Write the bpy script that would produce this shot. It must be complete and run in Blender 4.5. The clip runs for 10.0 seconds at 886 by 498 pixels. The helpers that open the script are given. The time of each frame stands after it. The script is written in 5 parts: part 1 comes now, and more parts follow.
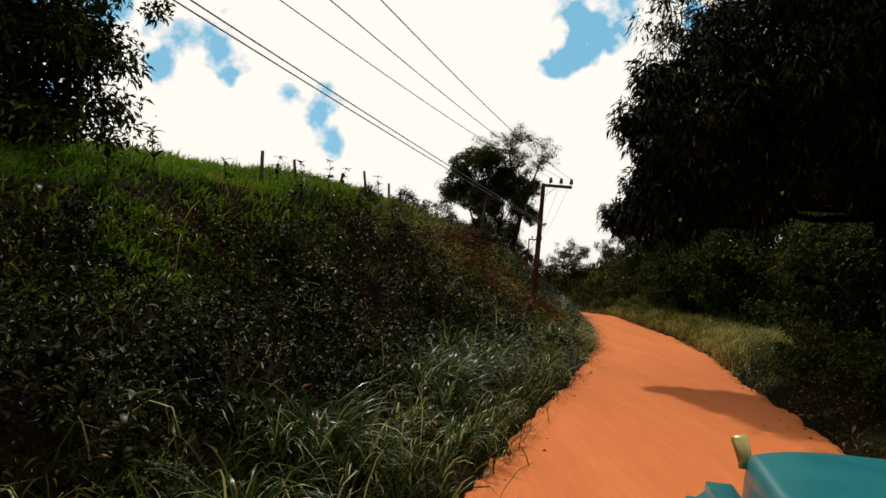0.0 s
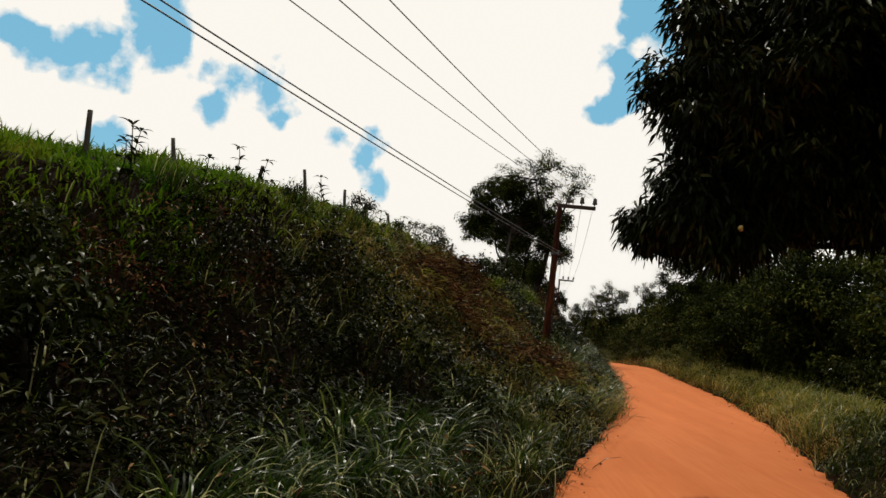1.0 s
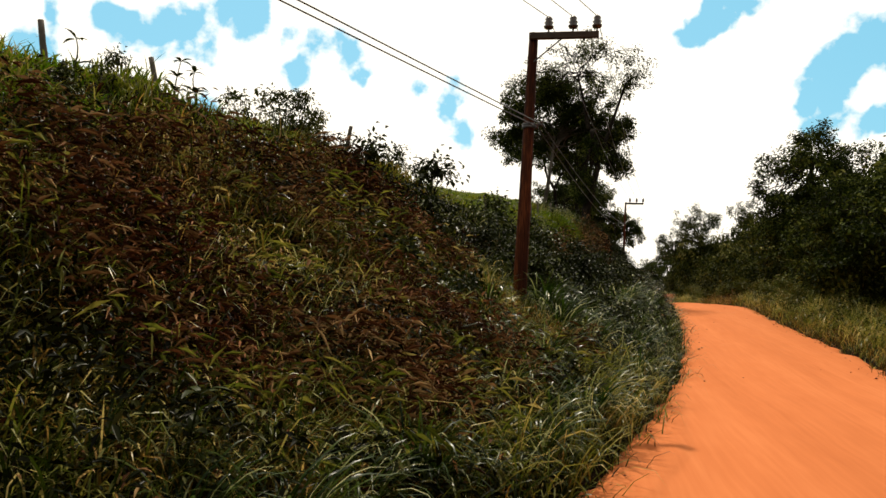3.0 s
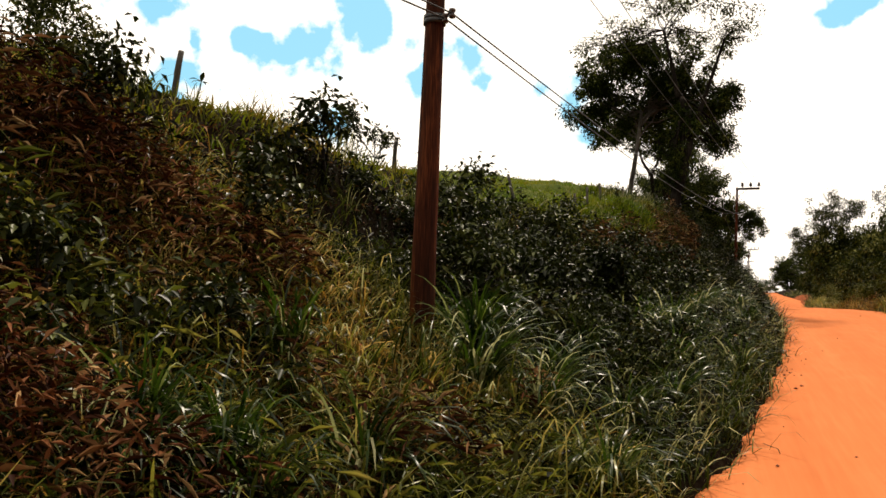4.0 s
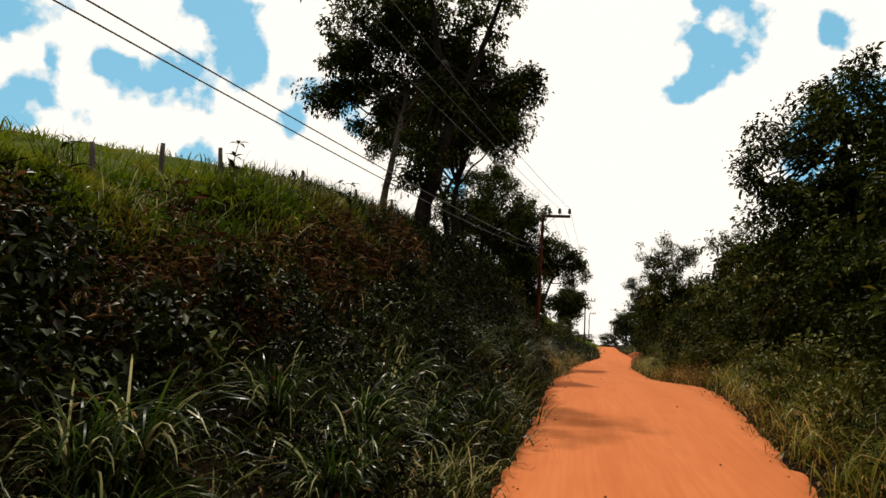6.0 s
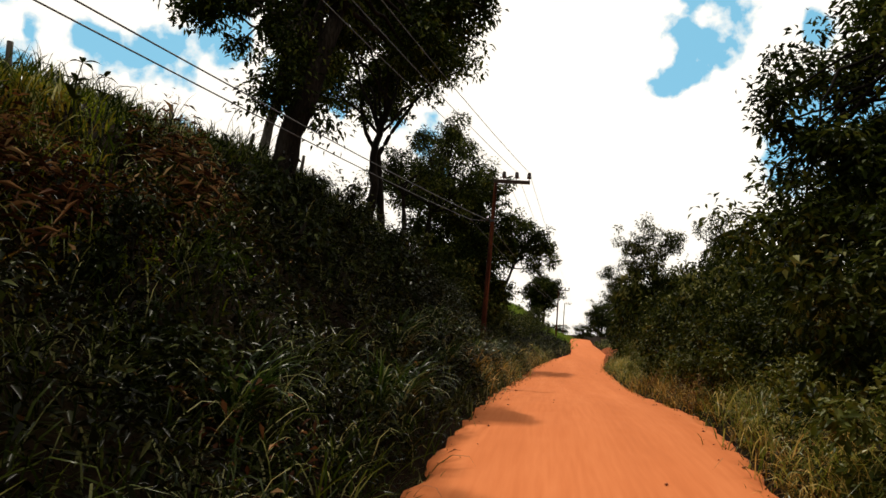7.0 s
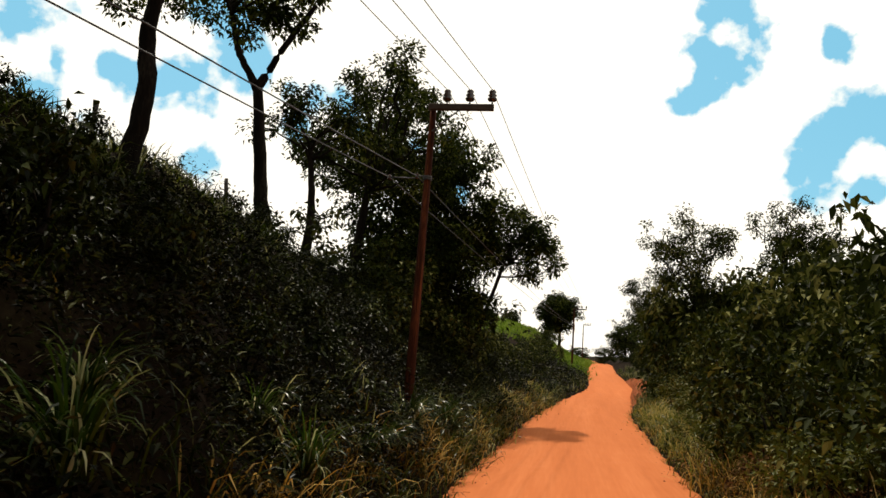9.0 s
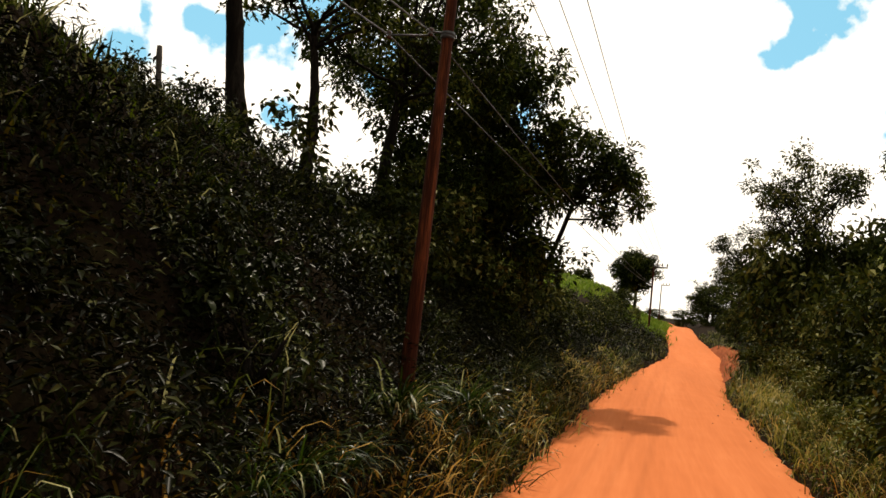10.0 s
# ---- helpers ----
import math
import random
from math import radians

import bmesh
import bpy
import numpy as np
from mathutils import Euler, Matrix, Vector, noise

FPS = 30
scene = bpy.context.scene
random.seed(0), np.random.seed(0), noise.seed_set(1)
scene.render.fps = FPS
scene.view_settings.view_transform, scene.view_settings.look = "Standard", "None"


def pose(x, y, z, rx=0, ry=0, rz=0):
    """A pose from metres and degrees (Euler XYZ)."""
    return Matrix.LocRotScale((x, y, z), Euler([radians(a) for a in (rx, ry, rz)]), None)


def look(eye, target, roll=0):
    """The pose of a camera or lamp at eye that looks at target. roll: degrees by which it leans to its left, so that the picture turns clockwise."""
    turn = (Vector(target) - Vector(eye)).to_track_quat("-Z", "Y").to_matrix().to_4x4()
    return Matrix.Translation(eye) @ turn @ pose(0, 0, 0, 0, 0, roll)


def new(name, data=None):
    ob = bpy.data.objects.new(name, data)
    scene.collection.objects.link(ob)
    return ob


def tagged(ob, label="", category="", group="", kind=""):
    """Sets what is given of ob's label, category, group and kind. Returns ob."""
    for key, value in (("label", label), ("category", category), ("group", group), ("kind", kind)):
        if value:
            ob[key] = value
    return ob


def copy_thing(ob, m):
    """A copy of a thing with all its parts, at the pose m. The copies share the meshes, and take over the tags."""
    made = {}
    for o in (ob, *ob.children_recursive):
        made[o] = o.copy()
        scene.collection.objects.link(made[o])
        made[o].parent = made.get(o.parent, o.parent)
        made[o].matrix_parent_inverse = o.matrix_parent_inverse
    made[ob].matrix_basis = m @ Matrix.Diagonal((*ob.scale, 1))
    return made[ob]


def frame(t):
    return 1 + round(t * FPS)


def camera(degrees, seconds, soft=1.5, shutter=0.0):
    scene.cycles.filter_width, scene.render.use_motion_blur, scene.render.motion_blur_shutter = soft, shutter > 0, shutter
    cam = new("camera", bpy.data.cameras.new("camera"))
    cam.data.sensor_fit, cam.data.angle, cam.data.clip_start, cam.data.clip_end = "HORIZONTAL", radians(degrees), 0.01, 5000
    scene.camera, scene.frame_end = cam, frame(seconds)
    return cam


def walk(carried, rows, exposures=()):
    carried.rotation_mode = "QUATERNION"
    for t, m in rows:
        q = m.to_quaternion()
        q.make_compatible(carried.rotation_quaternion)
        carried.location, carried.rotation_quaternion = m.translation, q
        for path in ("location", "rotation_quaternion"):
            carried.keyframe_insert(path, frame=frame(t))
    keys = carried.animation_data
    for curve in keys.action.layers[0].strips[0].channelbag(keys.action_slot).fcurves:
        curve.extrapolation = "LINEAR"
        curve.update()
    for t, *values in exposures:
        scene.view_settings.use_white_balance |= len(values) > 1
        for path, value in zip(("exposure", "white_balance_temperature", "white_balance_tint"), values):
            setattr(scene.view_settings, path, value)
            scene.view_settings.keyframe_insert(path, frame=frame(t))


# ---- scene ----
cam = camera(62.9, 10.0, soft=1.55)
METRES, EYE, TILT, LEAN, TURN = 80.0, 2.75, -2.0, 0.0, 0.0
ROWS = [
    (0.0, 0.0, 0.0, 0.0, -0.49, 6.28, -4.46),
    (0.5, 0.0138, 0.0465, 0.0044, -2.14, 11.0, -2.61),
    (1.0, 0.0285, 0.0947, 0.0071, 2.64, 9.42, -6.08),
    (1.5, 0.0396, 0.1352, 0.0103, 2.33, 10.7, -5.78),
    (2.0, 0.053, 0.1811, 0.0134, 2.59, 6.08, -2.53),
    (2.5, 0.0666, 0.2284, 0.0169, 4.32, 6.9, -2.5),
    (2.7, 0.0723, 0.2476, 0.0183, 5.76, 5.21, -2.59),
    (3.8, 0.1052, 0.3579, 0.0255, 22.31, 4.88, -2.36),
    (4.0, 0.1109, 0.3789, 0.0268, 20.39, 4.52, -2.09),
    (4.5, 0.1238, 0.4319, 0.0303, 16.84, 8.55, -1.83),
    (5.0, 0.1343, 0.4819, 0.0336, 12.59, 10.28, -4.91),
    (5.5, 0.1436, 0.531, 0.0353, 11.17, 9.61, -3.72),
    (6.0, 0.1526, 0.5898, 0.0413, 9.7, 8.58, -3.41),
    (6.2, 0.1558, 0.6138, 0.0440, 7.83, 8.74, -3.49),
    (7.3, 0.1678, 0.7341, 0.0543, 8.61, 7.30, -5.48),
    (7.5, 0.1693, 0.753, 0.056, 9.35, 8.39, -5.84),
    (8.0, 0.1725, 0.7981, 0.0604, 10.41, 11.38, -5.93),
    (8.5, 0.1756, 0.8473, 0.0638, 10.68, 10.93, -4.55),
    (9.0, 0.177, 0.8927, 0.0667, 9.66, 9.19, -4.29),
    (9.5, 0.1742, 0.9349, 0.0673, 13.16, 9.79, -2.12),
    (10.0, 0.1726, 0.9758, 0.0697, 15.26, 5.14, -6.46),
]
walk(cam, [(t, pose(0, 0, EYE, TILT, LEAN, TURN) @ pose(METRES * x, METRES * y, METRES * z, 90 + pitch, roll, yaw)) for t, x, y, z, yaw, pitch, roll in ROWS],
     exposures=[(0, -0.5, 6550, 11), (0.5, -0.46, 6550, 10), (1, -0.58, 6500, 10), (1.5, -0.64, 6450, 9), (2, -0.36, 6750, 9), (2.7, -0.1, 6950, 9), (3.8, 0.0, 7000, 11), (4.0, 0.12, 7150, 14), (4.5, -0.6, 6500, 8), (5, -0.47, 6450, 5),
                (5.5, -0.36, 6550, 9), (6, -0.38, 6700, 11), (7.5, -0.27, 6700, 10), (8, -0.34, 6650, 9), (8.5, -0.24, 6700, 9), (9, -0.2, 6800, 9), (9.5, -0.16, 6950, 11), (10, -0.04, 7100, 12)])


# ---- world, sun and exposure ----
def mat_nodes(tree):
    tree.nodes.clear()
    return tree.nodes, tree.links


SUN_AZ, SUN_EL = radians(-15), radians(57)      # azimuth from +y towards +x
world = bpy.data.worlds.new("sky")
scene.world = world
world.use_nodes = True
nd, lk = mat_nodes(world.node_tree)
w_out = nd.new("ShaderNodeOutputWorld")
w_sky = nd.new("ShaderNodeTexSky")
w_sky.sky_type = "NISHITA"
w_sky.sun_disc = False
w_sky.sun_elevation, w_sky.sun_rotation = SUN_EL, SUN_AZ
w_blue = nd.new("ShaderNodeBackground")
w_blue.inputs["Strength"].default_value = 0.165
w_tint = nd.new("ShaderNodeMix")
w_tint.data_type = "RGBA"
w_tint.inputs[0].default_value = 0.7
w_tint.inputs[7].default_value = (1.1, 4.3, 5.9, 1)
lk.new(w_sky.outputs[0], w_tint.inputs[6])
lk.new(w_tint.outputs[2], w_blue.inputs["Color"])
w_cloud = nd.new("ShaderNodeBackground")
w_cloud.inputs["Color"].default_value = (1.0, 0.962, 0.885, 1)
w_co = nd.new("ShaderNodeTexCoord")
# the clouds are brightest on the sun's side of the sky and greyer on the far side
w_dot = nd.new("ShaderNodeVectorMath")
w_dot.operation = "DOT_PRODUCT"
w_dot.inputs[1].default_value = (math.sin(SUN_AZ) * math.cos(SUN_EL), math.cos(SUN_AZ) * math.cos(SUN_EL), math.sin(SUN_EL))
lk.new(w_co.outputs["Generated"], w_dot.inputs[0])
w_glow = nd.new("ShaderNodeMapRange")
w_glow.interpolation_type = "SMOOTHSTEP"
for key, value in (("From Min", -0.35), ("From Max", 0.5), ("To Min", 0.4), ("To Max", 1.45)):
    w_glow.inputs[key].default_value = value
lk.new(w_dot.outputs["Value"], w_glow.inputs["Value"])
lk.new(w_glow.outputs[0], w_cloud.inputs["Strength"])
w_n1 = nd.new("ShaderNodeTexNoise")
w_n1.inputs["Scale"].default_value = 11.0
w_n1.inputs["Detail"].default_value = 7.0
w_n1.inputs["Roughness"].default_value = 0.53
lk.new(w_co.outputs["Generated"], w_n1.inputs["Vector"])
w_rag = nd.new("ShaderNodeTexNoise")
w_rag.inputs["Scale"].default_value, w_rag.inputs["Detail"].default_value = 9.0, 5.0
lk.new(w_co.outputs["Generated"], w_rag.inputs["Vector"])
w_off = nd.new("ShaderNodeVectorMath")
w_off.operation = "MULTIPLY_ADD"
w_off.inputs[1].default_value, w_off.inputs[2].default_value = (0.12, 0.12, 0.12), (-0.06, -0.06, -0.06)
lk.new(w_rag.outputs["Color"], w_off.inputs[0])
w_warp = nd.new("ShaderNodeVectorMath")
lk.new(w_co.outputs["Generated"], w_warp.inputs[0])
lk.new(w_off.outputs["Vector"], w_warp.inputs[1])
# gaps of blue between the clouds: azimuth, elevation, radius in degrees and, where it is not 1, depth
GAPS = [(-43, 19.4, 5.9), (-42.5, 15, 4.4), (-30.1, 22.2, 4.4), (-28.1, 20, 4.1), (-32.1, 17.6, 4.1), (-35.3, 17.6, 2.6), (-30.7, 15.9, 2.2),
        (-29.2, 13.2, 1.9), (-20.8, 17.4, 3.7), (-22.4, 15.3, 2.2), (-39.1, 16.9, 1.8), (10.6, 26.6, 3.2, 2), (10.3, 24.3, 3.7, 2), (9.9, 22, 3.5, 2),
        (9.2, 20, 2.9, 2), (-10.9, 14.3, 2.4), (-9, 12.6, 2.2), (-13.6, 15, 1.9), (-18, 15.7, 1.8), (19, 15.4, 3.8, 1.4), (21.9, 16.3, 3.9, 1.4),
        (18.8, 22.8, 1.3), (20.5, 12.5, 1.6), (60, 30, 14), (150, 35, 16), (-120, 32, 18), (-80, 50, 12)]
gap_last = None
for az, el, rad, *more in GAPS:
    deep = more[0] if more else 1.0
    a, e = radians(az), radians(el)
    dot = nd.new("ShaderNodeVectorMath")
    dot.operation = "DISTANCE"
    dot.inputs[1].default_value = (math.sin(a) * math.cos(e), math.cos(a) * math.cos(e), math.sin(e))
    lk.new(w_warp.outputs["Vector"], dot.inputs[0])
    rel = nd.new("ShaderNodeMath")
    rel.operation = "MULTIPLY_ADD"
    rel.inputs[1].default_value, rel.inputs[2].default_value = -deep / radians(rad), deep
    lk.new(dot.outputs["Value"], rel.inputs[0])
    if gap_last is None:
        gap_last = rel
    else:
        big = nd.new("ShaderNodeMath")
        big.operation = "MAXIMUM"
        lk.new(gap_last.outputs[0], big.inputs[0])
        lk.new(rel.outputs[0], big.inputs[1])
        gap_last = big
w_add = nd.new("ShaderNodeMath")
w_add.operation = "MULTIPLY_ADD"
w_add.inputs[1].default_value = 4.6
lk.new(w_n1.outputs["Fac"], w_add.inputs[0])
lk.new(gap_last.outputs[0], w_add.inputs[2])
w_ramp = nd.new("ShaderNodeMapRange")
w_ramp.inputs["From Min"].default_value, w_ramp.inputs["From Max"].default_value = 2.55, 2.95
lk.new(w_add.outputs[0], w_ramp.inputs["Value"])
w_mix = nd.new("ShaderNodeMixShader")
lk.new(w_ramp.outputs[0], w_mix.inputs[0])
lk.new(w_cloud.outputs[0], w_mix.inputs[1])
lk.new(w_blue.outputs[0], w_mix.inputs[2])
lk.new(w_mix.outputs[0], w_out.inputs[0])

sun_data = bpy.data.lights.new("sun", "SUN")
sun_data.energy, sun_data.angle, sun_data.color = 4.3, radians(1.0), (1.0, 0.93, 0.80)
sun = new("sun", sun_data)
sun_dir = Vector((math.sin(SUN_AZ) * math.cos(SUN_EL), math.cos(SUN_AZ) * math.cos(SUN_EL), math.sin(SUN_EL)))
sun.matrix_world = look(sun_dir * 200, (0, 0, 0))


# ---- materials ----
def material(name, colours, scale=3.0, rough=0.7, spec=0.3, islands=0.0, thin=0.0, bump=0.0, bump_scale=40.0, stretch=(1, 1, 1), metal=0.0, local=False, skew=1.0):
    """Principled material, its colour mixed between the given ones by noise at two scales, and by leaf where islands > 0."""
    m = bpy.data.materials.new(name)
    m.use_nodes = True
    n, l = mat_nodes(m.node_tree)
    out = n.new("ShaderNodeOutputMaterial")
    bs = n.new("ShaderNodeBsdfPrincipled")
    bs.inputs["Roughness"].default_value = rough
    bs.inputs["Metallic"].default_value = metal
    bs.inputs["Specular IOR Level"].default_value = spec
    co = n.new("ShaderNodeTexCoord")
    mp = n.new("ShaderNodeMapping")
    mp.inputs["Scale"].default_value = stretch
    geo = n.new("ShaderNodeNewGeometry")
    l.new(co.outputs["Object"] if local else geo.outputs["Position"], mp.inputs["Vector"])
    big = n.new("ShaderNodeTexNoise")
    big.inputs["Scale"].default_value, big.inputs["Detail"].default_value = scale, 4
    fine = n.new("ShaderNodeTexNoise")
    fine.inputs["Scale"].default_value, fine.inputs["Detail"].default_value = scale * 9, 5
    l.new(mp.outputs[0], big.inputs["Vector"])
    l.new(mp.outputs[0], fine.inputs["Vector"])
    mixn = n.new("ShaderNodeMath")
    mixn.operation = "MULTIPLY_ADD"
    mixn.inputs[1].default_value = 0.45
    l.new(fine.outputs["Fac"], mixn.inputs[0])
    half = n.new("ShaderNodeMath")
    half.operation = "MULTIPLY"
    half.inputs[1].default_value = 0.55
    l.new(big.outputs["Fac"], half.inputs[0])
    l.new(half.outputs[0], mixn.inputs[2])
    value = mixn
    if islands:
        patch = n.new("ShaderNodeMapRange")
        patch.inputs["From Min"].default_value, patch.inputs["From Max"].default_value = 0.34, 0.66
        l.new(big.outputs["Fac"], patch.inputs["Value"])
        isl = n.new("ShaderNodeMix")
        isl.inputs[0].default_value = islands
        l.new(patch.outputs[0], isl.inputs[2])
        l.new(geo.outputs["Random Per Island"], isl.inputs[3])
        value = isl
    ramp = n.new("ShaderNodeValToRGB")
    ramp.color_ramp.interpolation = "LINEAR"
    lo, hi = (0.3, 0.7) if not islands else (0.12, 0.88)
    while len(ramp.color_ramp.elements) < len(colours):
        ramp.color_ramp.elements.new(0.5)
    for k, c in enumerate(colours):
        e = ramp.color_ramp.elements[k]
        e.position = lo + (hi - lo) * (k / max(1, len(colours) - 1)) ** skew
        e.color = (*c, 1)
    l.new(value.outputs[0], ramp.inputs[0])
    l.new(ramp.outputs[0], bs.inputs["Base Color"])
    last = bs
    if bump:
        bn = n.new("ShaderNodeTexNoise")
        bn.inputs["Scale"].default_value, bn.inputs["Detail"].default_value = bump_scale, 6
        l.new(mp.outputs[0], bn.inputs["Vector"])
        bp = n.new("ShaderNodeBump")
        bp.inputs["Strength"].default_value, bp.inputs["Distance"].default_value = 0.7, bump
        l.new(bn.outputs["Fac"], bp.inputs["Height"])
        l.new(bp.outputs[0], bs.inputs["Normal"])
    if thin:
        tr = n.new("ShaderNodeBsdfTranslucent")
        l.new(ramp.outputs[0], tr.inputs["Color"])
        mx = n.new("ShaderNodeMixShader")
        mx.inputs[0].default_value = thin
        l.new(bs.outputs[0], mx.inputs[1])
        l.new(tr.outputs[0], mx.inputs[2])
        last = mx
    l.new(last.outputs[0], out.inputs[0])
    return m


M_ROAD = material("laterite_road", [(0.41, 0.116, 0.037), (0.46, 0.135, 0.045), (0.51, 0.160, 0.057)], 0.55, 0.95, 0.05, bump=0.003, bump_scale=26, stretch=(2.2, 0.1, 1))
# Soil coloured near black, standing for the shade between and under the weeds.
M_SOIL = material("shaded_red_soil", [(0.004, 0.0024, 0.0014), (0.010, 0.0058, 0.003), (0.018, 0.013, 0.005)], 0.6, 0.95, 0.02, bump=0.04, bump_scale=9)
M_TURF = material("pasture_turf", [(0.016, 0.026, 0.0022), (0.034, 0.052, 0.004), (0.06, 0.07, 0.009), (0.075, 0.06, 0.016)], 0.22, 0.9, 0.03, bump=0.05, bump_scale=14)
# Shade of the bank is put into the dark tones, leaf glints into the palest.
M_WEED = material("shaded_weed_leaf", [(0.0022, 0.0025, 0.0005), (0.0055, 0.0066, 0.0012), (0.014, 0.016, 0.003), (0.07, 0.07, 0.02)], 0.45, 0.34, 0.03, islands=0.75, thin=0.1, skew=0.5)
# Shrub leaves darkened to stand for shade, the palest tone for lit leaves.
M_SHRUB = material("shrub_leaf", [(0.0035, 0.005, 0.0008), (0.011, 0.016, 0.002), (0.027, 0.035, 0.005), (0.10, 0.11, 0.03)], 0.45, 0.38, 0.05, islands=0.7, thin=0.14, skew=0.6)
M_DRY = material("dry_leaf", [(0.014, 0.005, 0.002), (0.06, 0.021, 0.008), (0.20, 0.095, 0.036), (0.40, 0.26, 0.12)], 0.6, 0.7, 0.05, islands=0.7, thin=0.1, skew=0.65)
M_RUST = material("rusty_leaf", [(0.012, 0.0036, 0.0016), (0.06, 0.017, 0.006), (0.19, 0.07, 0.026), (0.36, 0.22, 0.10)], 0.6, 0.7, 0.05, islands=0.65, thin=0.1, skew=0.65)
# Grass and clump blades: few pale ones stand for lit tips and glints.
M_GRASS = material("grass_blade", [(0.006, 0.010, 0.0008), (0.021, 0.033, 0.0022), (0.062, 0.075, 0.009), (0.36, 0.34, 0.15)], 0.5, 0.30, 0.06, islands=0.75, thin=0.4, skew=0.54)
M_CLUMP = material("clump_blade", [(0.006, 0.015, 0.0012), (0.024, 0.048, 0.0035), (0.08, 0.11, 0.016), (0.44, 0.42, 0.21)], 0.6, 0.30, 0.14, islands=0.8, thin=0.42, skew=0.6)
# Brightened in colour to stand for sunlight on the tall grass.
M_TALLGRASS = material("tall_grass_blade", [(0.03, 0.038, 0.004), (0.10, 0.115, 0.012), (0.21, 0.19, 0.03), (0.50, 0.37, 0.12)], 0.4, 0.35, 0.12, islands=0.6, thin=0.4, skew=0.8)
M_PASTURE = material("pasture_blade", [(0.032, 0.066, 0.0026), (0.085, 0.128, 0.005), (0.16, 0.162, 0.012), (0.18, 0.11, 0.016)], 0.3, 0.7, 0.03, islands=0.35, thin=0.4)
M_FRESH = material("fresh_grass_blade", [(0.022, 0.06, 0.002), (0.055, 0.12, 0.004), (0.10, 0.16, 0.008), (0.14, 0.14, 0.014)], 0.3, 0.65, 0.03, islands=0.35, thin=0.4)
M_LUSH = material("lush_pasture_blade", [(0.07, 0.125, 0.008), (0.13, 0.20, 0.018), (0.21, 0.25, 0.04)], 0.1, 0.6, 0.05, islands=0.5, thin=0.3)
M_STRAW = material("dry_grass_blade", [(0.024, 0.016, 0.0022), (0.10, 0.06, 0.008), (0.28, 0.15, 0.026), (0.52, 0.34, 0.10)], 0.5, 0.5, 0.04, islands=0.7, thin=0.4, skew=0.75)
# Dark tones paint the crown's shade; the few pale leaves paint glints.
M_MANGO = material("shaded_mango_leaf", [(0.0035, 0.005, 0.001), (0.008, 0.012, 0.002), (0.018, 0.023, 0.004), (0.085, 0.09, 0.03)], 0.5, 0.38, 0.04, islands=0.7, thin=0.04, skew=0.5)
# Tree and bush leaves: shade painted as dark tones, sunlit leaves as the palest.
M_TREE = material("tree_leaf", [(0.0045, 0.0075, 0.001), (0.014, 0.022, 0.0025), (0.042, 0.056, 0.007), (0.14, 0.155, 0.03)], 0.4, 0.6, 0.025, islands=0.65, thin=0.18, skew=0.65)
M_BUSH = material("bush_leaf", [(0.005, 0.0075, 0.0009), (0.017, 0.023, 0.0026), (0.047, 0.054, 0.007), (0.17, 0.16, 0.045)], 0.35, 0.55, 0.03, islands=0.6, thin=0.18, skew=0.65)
# Both barks are darkened in colour to stand for trunks seen against the sky.
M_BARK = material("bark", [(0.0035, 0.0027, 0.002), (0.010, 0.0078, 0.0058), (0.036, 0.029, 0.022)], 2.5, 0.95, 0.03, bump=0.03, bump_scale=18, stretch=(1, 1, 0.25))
M_PALE = material("pale_bark", [(0.02, 0.016, 0.012), (0.06, 0.05, 0.04), (0.13, 0.115, 0.095)], 2.0, 0.95, 0.05, bump=0.02, bump_scale=20, stretch=(1, 1, 0.4))
# Timber streaks; their near-black tone also stands for the pole's unlit side.
M_POLE = material("pole_timber", [(0.007, 0.0035, 0.0025), (0.045, 0.013, 0.006), (0.20, 0.058, 0.021)], 7.0, 0.85, 0.08, bump=0.012, bump_scale=30, stretch=(1, 1, 0.06))
M_ARM = material("arm_timber", [(0.03, 0.02, 0.015), (0.07, 0.05, 0.035)], 4.0, 0.85, 0.2, bump=0.01, bump_scale=30)
M_CERAMIC = material("brown_ceramic", [(0.035, 0.018, 0.012), (0.06, 0.03, 0.018)], 5.0, 0.25, 0.5)
M_WIRE = material("wire", [(0.04, 0.04, 0.04), (0.07, 0.07, 0.07)], 8.0, 0.6, 0.4, metal=0.6)
M_POST = material("grey_post_wood", [(0.05, 0.042, 0.035), (0.12, 0.10, 0.085)], 4.0, 0.9, 0.2, bump=0.015, bump_scale=25, stretch=(1, 1, 0.2))
M_STONE = material("laterite_stone", [(0.16, 0.05, 0.022), (0.28, 0.10, 0.045)], 6.0, 0.9, 0.2, islands=0.5)


# ---- lie of the land ----
EDGE_Y = [-60, -30, 0, 9, 13, 21, 28, 36, 43, 53, 60, 75, 95, 101, 110, 121, 131, 140, 170, 260, 700]
EDGE_L = [-18, -10, -2, 0.4, 1.4, 3.85, 5.75, 7.75, 9.3, 10.7, 11.35, 11.6, 11.8, 12.05, 12.7, 14.05, 15.6, 16.1, 16.6, 20, 20]
EDGE_RY = [-60, -30, 0, 15, 19, 25, 31, 36, 43, 47, 56, 63, 71, 76, 90, 98, 105, 111, 121, 127, 136, 168, 260, 700]
EDGE_R = [-12.5, -4.5, 4.0, 8.3, 9.2, 10.5, 12.2, 13.6, 15.0, 15.6, 15.9, 16.3, 17.1, 17.6, 17.4, 17.6, 17.6, 17.5, 18.4, 18.9, 19.9, 20.3, 24, 24]
ROAD_Y = [-60, 0, 7.6, 18.3, 30.4, 42.6, 47.3, 60.4, 68, 71.6, 78.2, 86, 97.5, 115, 140, 200, 320, 700]
